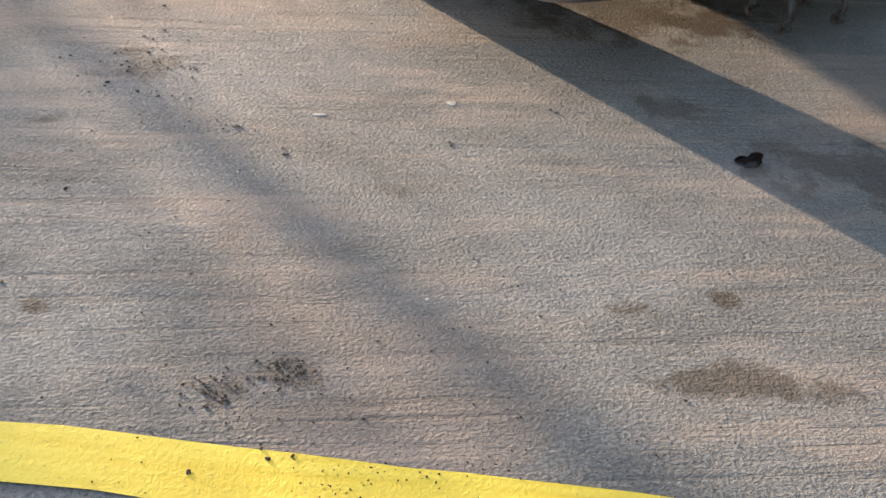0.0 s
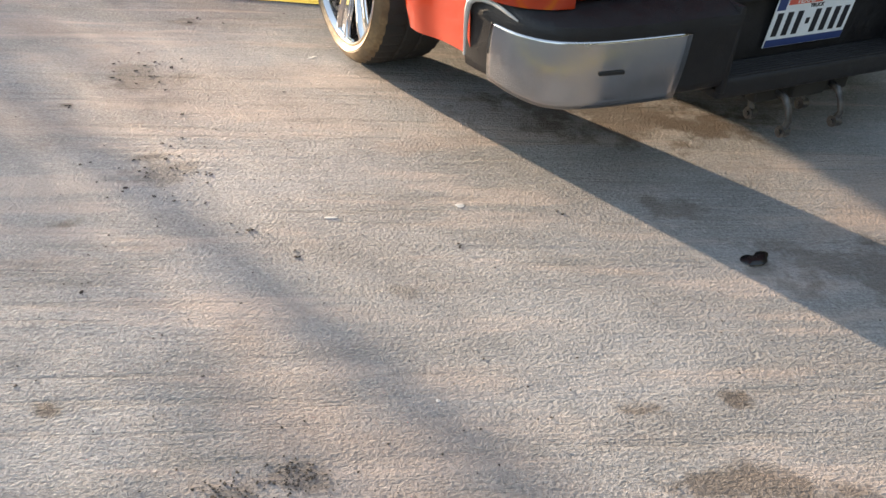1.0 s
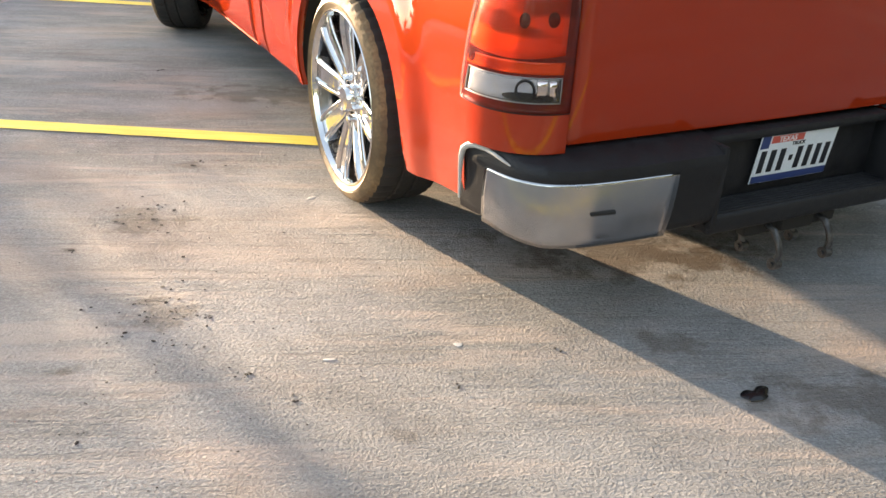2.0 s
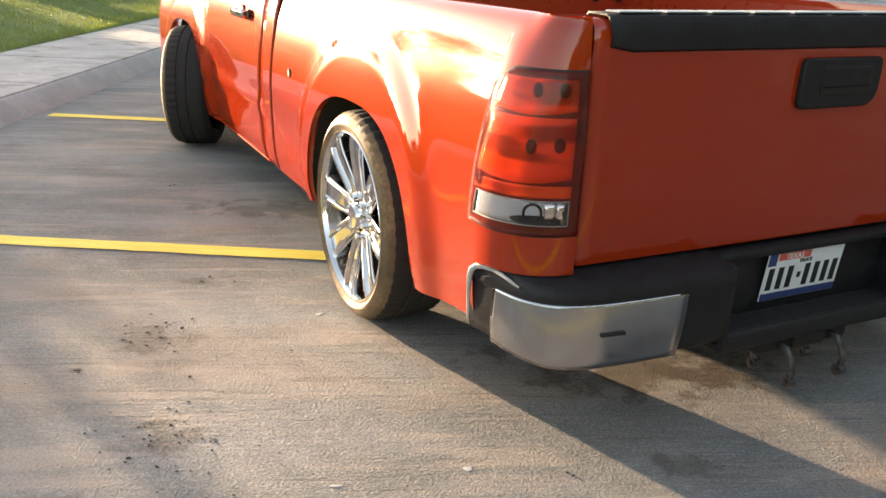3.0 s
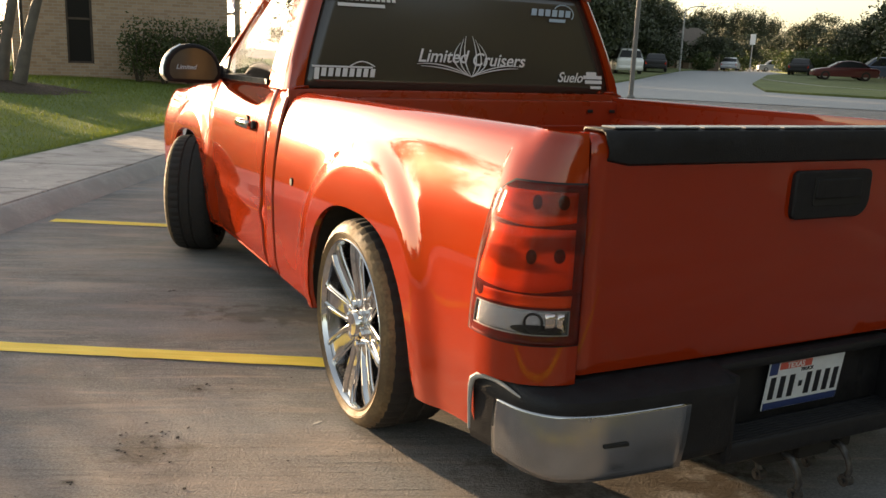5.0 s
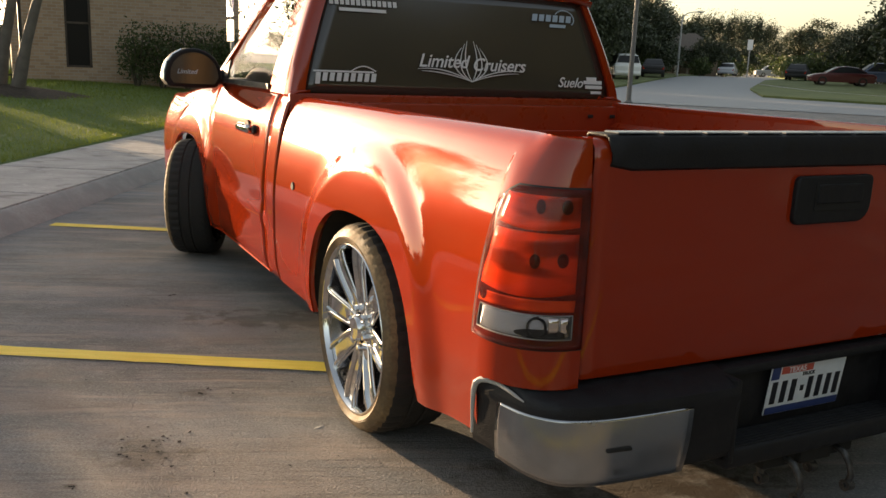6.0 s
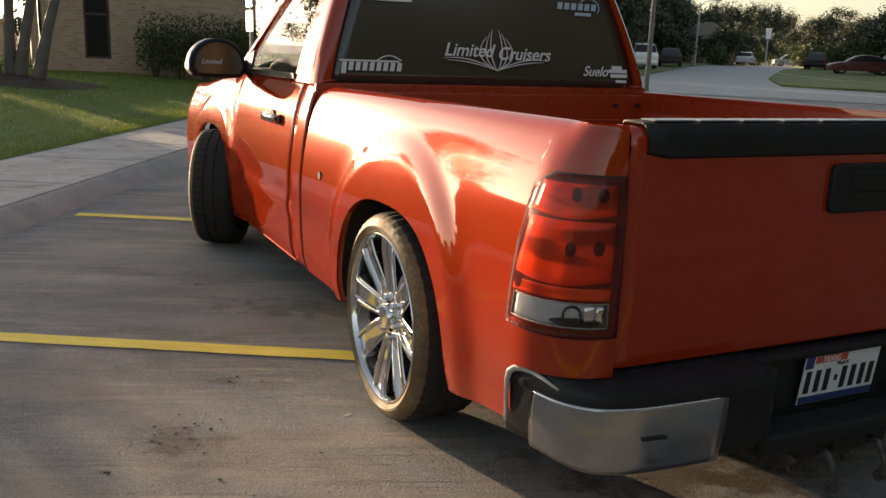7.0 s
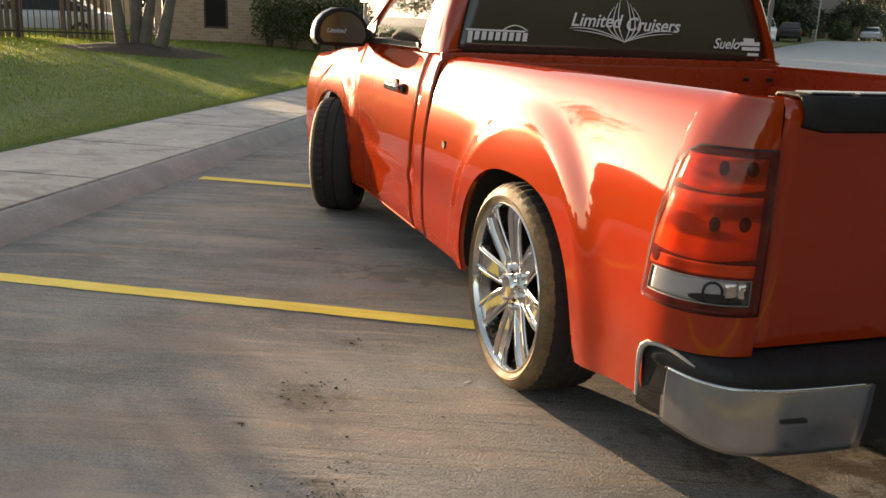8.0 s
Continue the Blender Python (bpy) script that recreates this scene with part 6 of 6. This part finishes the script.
far_car("dark_car", "dark grey sedan parked at the verge beside the red sedan", (0.018, 0.018, 0.02), parked(48.75, 84, 36, 0.15), gloss=0.0)
far_car("pale_car", "pale blue-grey sedan parked behind the iron fence", (0.34, 0.38, 0.43), Matrix.Translation((-5.2, 27.6, 0.05)) @ Matrix.Rotation(radians(172), 4, "Z"))
far_car("silver_pickup", "light grey pickup parked across the street", (0.42, 0.43, 0.44), parked(47.3, 140, 145, 0.1), "pickup")

# street lamp and a plain pole
lx, ly, lz = at(41.6, 84)
lamp = thing("street_lamp", "tall thin steel street lamp with curved arm", "street lamp", Matrix.Translation((lx, ly, lz + 0.1)) @ Matrix.Rotation(radians(-42), 4, "Z"))
bm = bmesh.new()
tube(bm, [(0, 0, -0.1), (0, 0, 2), (0, 0, 5.0)], [0.10, 0.085, 0.065], 10)
part("post", bm, M_POLE, lamp)
bm = bmesh.new()
tube(bm, [(0, 0, 4.95), (0.08, 0, 5.35), (0.4, 0, 5.65), (0.95, 0, 5.78), (1.3, 0, 5.8)], [0.06, 0.05, 0.045, 0.04, 0.04], 8)
part("arm", bm, M_POLE, lamp)
bm = bmesh.new()
box(bm, 1.25, -0.13, 5.72, 1.85, 0.13, 5.86, 0.05, 2)
part("lamp_head", bm, M_POLE, lamp)
px, py, _ = at(38.75, 33.5)
pole = thing("steel_pole", "plain grey steel pole beside the street", "pole", Matrix.Translation((px, py, 0)))
bm = bmesh.new()
tube(bm, [(0, 0, -0.1), (0, 0, 3), (0, 0, 7.5)], [0.095, 0.085, 0.06], 12)
part("shaft", bm, M_POLE_DARK, pole)
bm = bmesh.new()
lathe(bm, [(0.0, 0.17), (0.05, 0.17), (0.12, 0.11), (0.16, 0.09)], 16, "z")
part("base_plate", bm, M_POLE_DARK, pole)
# white notice board high on a post, far down the street
nx, ny, nz = at(45.8, 120)
board_sign = thing("notice_board", "white rectangular board on a tall post", "sign", Matrix.Translation((nx, ny, nz)) @ Matrix.Rotation(radians(-46), 4, "Z"))
bm = bmesh.new()
tube(bm, [(0, 0.1, 0), (0, 0.1, 4.2)], 0.08, 8)
part("post", bm, M_POLE, board_sign)
bm = bmesh.new()
box(bm, -0.33, -0.05, 3.5, 0.33, 0.05, 4.8, 0.02, 1)
part("panel", bm, M_WHITE, board_sign)

rs = random.Random(77)
for az, dist, w, h in ((34.2, 60, 3.0, 2.2), (35.4, 64, 2.6, 1.9), (38.0, 80, 3.2, 2.4), (39.4, 84, 3.0, 2.2), (40.4, 92, 3.2, 2.4), (43.0, 98, 2.6, 2.0), (44.4, 112, 3.2, 2.6), (45.2, 126, 3.4, 2.8), (47.9, 132, 3.6, 3.2), (48.6, 118, 3.6, 2.8), (49.0, 100, 3.4, 2.6), (49.7, 92, 3.4, 2.8), (51.5, 90, 3.6, 3.0), (53.2, 88, 3.6, 3.0), (55.2, 84, 3.6, 3.2), (46.5, 165, 5.0, 4.0), (45.6, 172, 5.0, 4.0), (47.3, 170, 5.0, 4.2), (44.6, 150, 4.4, 3.4)):
    shrub("street_shrub", "dense dark green shrub beside the street", rs.randint(1, 500), w, h, 1300, 0.17, Matrix.Translation(at(az, dist)), "street shrubs")

# houses under the street trees
shrub("round_shrub", "round dark clipped shrub on the lawn", 91, 0.62, 0.66, 2600, 0.03, Matrix.Translation(at(14.4, 16, 0.42)))
for az, dist, turn, w in ((41.6, 104, 40, 9.0), (36.2, 96, 35, 12.0), (52.5, 108, 70, 12.0), (-28.5, 72, 0, 12.0)):
    h = thing("far_house", "low brick house in the shade of trees with a pale porch", "house", Matrix.Translation(at(az, dist, 0.1)) @ Matrix.Rotation(radians(-az + 4), 4, "Z"), "far houses")
    bm = bmesh.new()
    box(bm, -w / 2, 1.6, -0.3, w / 2, 8.0, 2.7)
    part("wall", bm, M_BRICK, h, smooth=0)
    bm = bmesh.new()
    v = [bm.verts.new(p) for p in ((-w / 2 - 0.4, -0.3, 2.7), (w / 2 + 0.4, -0.3, 2.7), (w / 2 + 0.4, 8.4, 2.7), (-w / 2 - 0.4, 8.4, 2.7), (-w / 2 + 2.5, 4.0, 4.8), (w / 2 - 2.5, 4.0, 4.8))]
    for f in ((0, 1, 5, 4), (1, 2, 5), (2, 3, 4, 5), (3, 0, 4), (3, 2, 1, 0)):
        bm.faces.new([v[i] for i in f])
    part("roof", bm, M_SHINGLE, h, smooth=0)
    for k in range(4):
        bm = bmesh.new()
        x = -1.6 + k * 1.35
        box(bm, x - 0.10, -0.1, -0.2, x + 0.10, 0.1, 2.7, 0.01, 1)
        part("porch_post", bm, M_EAVE, h, smooth=0)
    for x in (-0.33 * w, 0.30 * w):
        bm = bmesh.new()
        box(bm, x - 0.6, 1.56, 0.8, x + 0.6, 1.61, 2.1)
        part("window", bm, M_GLASS, h, smooth=0)
    bm = bmesh.new()
    box(bm, -0.5, 1.55, 0.0, 0.45, 1.61, 2.05)
    part("door", bm, M_FENCE, h, smooth=0)

# ---- small things on the ground ----
bm = bmesh.new()
rows = []
for r, z in ((1.0, 0.004), (0.97, 0.006), (0.8, 0.0085), (0.4, 0.010), (0.02, 0.010)):
    rows.append([Vector((-0.499 + r * (0.036 + 0.010 * math.sin(2 * a + 0.6) + 0.007 * math.sin(5 * a)) * math.cos(a), -0.440 + r * (0.030 + 0.010 * math.cos(2 * a) + 0.006 * math.sin(3 * a)) * math.sin(a), z)) for a in np.linspace(0, 2 * math.pi, 30, endpoint=False)])
sheet(bm, rows, True)
M_OIL = shader("fresh_tar", (0.004, 0.004, 0.005), 0.25)
tagged(part("tar_blob", bm, M_OIL, None), "small black blob of tar on the concrete", "tar blob")

M_DIRT = make_simple("dark_dirt", (0.018, 0.014, 0.011), (0.04, 0.032, 0.026), 60, (0.85, 0.95), 0.4)
rc = random.Random(12)
bm = bmesh.new()


LINE_P = -1.615                      # crumbs lie on this line's paint too


def crumb(x, y, r):
    a = rc.uniform(0, 3)
    r *= 0.62
    on_line = abs(E1.dot(Vector((x, y, 0))) - LINE_P) < 0.062
    m = Matrix.Translation((x, y, r * 0.02 + (0.0048 if on_line else 0.0008))) @ Matrix.Rotation(a, 4, "Z") @ Matrix.Diagonal((rc.uniform(0.8, 1.6), rc.uniform(0.6, 1.0), rc.uniform(0.14, 0.30), 1))
    g = bmesh.ops.create_icosphere(bm, subdivisions=1, radius=r, matrix=m)
    for v in g["verts"]:
        v.co += Vector((rc.uniform(-1, 1), rc.uniform(-1, 1), rc.uniform(-0.5, 0.5))) * r * 0.38


for cx, cy, sx, sy, n, r0, r1 in ((-1.86, -0.636, 0.036, 0.018, 70, 0.0015, 0.0058), (-1.741, -0.648, 0.018, 0.017, 85, 0.0012, 0.0050), (-1.72, -0.71, 0.02, 0.02, 22, 0.0012, 0.004), (-1.72, -0.895, 0.05, 0.022, 45, 0.001, 0.0035), (-1.55, -0.98, 0.22, 0.05, 60, 0.0012, 0.004), (-1.76, 0.50, 0.09, 0.14, 46, 0.003, 0.010), (-1.83, -0.72, 0.20, 0.07, 60, 0.0015, 0.0045),
                                  (-1.55, -0.90, 0.12, 0.06, 34, 0.0015, 0.004), (-1.68, 1.16, 0.09, 0.07, 26, 0.003, 0.011), (-1.5, -0.2, 0.55, 0.55, 170, 0.0012, 0.0048), (-1.68, 0.30, 0.14, 0.20, 60, 0.0015, 0.006), (-1.2, -0.9, 0.5, 0.25, 90, 0.001, 0.0035), (-1.4, 1.2, 0.6, 0.9, 34, 0.002, 0.008), (-0.9, -0.75, 0.3, 0.2, 30, 0.0015, 0.005)):
    for k in range(n):
        crumb(cx + rc.gauss(0, sx), cy + rc.gauss(0, sy), rc.uniform(r0, r1))
for x, y, r in ((-1.632, 0.424, 0.012), (-1.615, 0.121, 0.012), (-1.161, -0.121, 0.009), (-0.839, -0.079, 0.010), (-1.443, 1.566, 0.013), (-1.40, 1.60, 0.010), (-1.936, 0.966, 0.013), (-1.308, 2.989, 0.018), (-1.54, -0.03, 0.010), (-1.944, -0.789, 0.006), (-1.785, -0.824, 0.007), (-1.829, -0.785, 0.006)):
    for k in range(3):
        crumb(x + rc.gauss(0, r * 0.5), y + rc.gauss(0, r * 0.5), r * rc.uniform(0.5, 0.9))
tagged(part("dirt_crumbs", bm, M_DIRT, None, smooth=0), "dark crumbs of dirt scattered on the concrete", "dirt", kind="stuff")

M_CHIP = make_simple("pale_scrap", (0.45, 0.43, 0.4), (0.6, 0.57, 0.53), 30, (0.6, 0.7), 0.0)
for x, y, w, l, a in ((-1.408, 0.108, 0.005, 0.016, -0.3), (-1.073, 0.046, 0.010, 0.016, -0.7), (-1.12, 1.106, 0.007, 0.020, 0.3), (-1.435, -0.577, 0.004, 0.005, 0.5)):
    bm = bmesh.new()
    ring = [Vector((l * rc.uniform(0.65, 1.15) * math.cos(u), w * rc.uniform(0.6, 1.2) * math.sin(u), 0)) for u in np.linspace(0, 2 * math.pi, 9, endpoint=False)]
    sheet(bm, [[p * k + Vector((0, 0, z)) for p in ring] for k, z in ((1.0, 0.0), (0.98, 0.0009), (0.5, 0.0014), (0.05, 0.0012))], True)
    o = part("paper_scrap", bm, M_CHIP, None)
    o.matrix_basis = Matrix.Translation((x, y, 0.0)) @ Matrix.Rotation(a, 4, "Z")
    tagged(o, "small pale scrap lying on the concrete", "scrap", "scraps")

# lawn blades
gr = np.random.default_rng(4)
N = 170000
p = gr.uniform(-4, 26, N)
q = GRASS_Q + 0.02 + 11.5 * gr.random(N) ** 1.5
h = gr.uniform(0.025, 0.055, N)
ang = gr.uniform(0, 2 * math.pi, N)
lean = gr.normal(size=(N, 2)) * 0.02
base = np.stack([p * E1.x + q * E2.x, p * E1.y + q * E2.y, np.array([lawn_height(a, b) for a, b in zip(p, q)]) - 0.004], axis=1)
w = np.stack([np.cos(ang), np.sin(ang), np.zeros(N)], axis=1) * (0.003 + 0.0008 * (q - GRASS_Q))[:, None]
tip = base + np.stack([lean[:, 0], lean[:, 1], h], axis=1)
v = np.stack([base - w, base + w, tip], axis=1).reshape(-1, 3)
me = bpy.data.meshes.new("grass")
me.from_pydata(v.tolist(), [], [(3 * i, 3 * i + 1, 3 * i + 2) for i in range(N)])
me.materials.append(make_leaf("grass_blades", (0.13, 0.18, 0.03), (0.20, 0.24, 0.048), 0.5))
tagged(new("grass", me), "short mown green grass", "grass", kind="stuff")
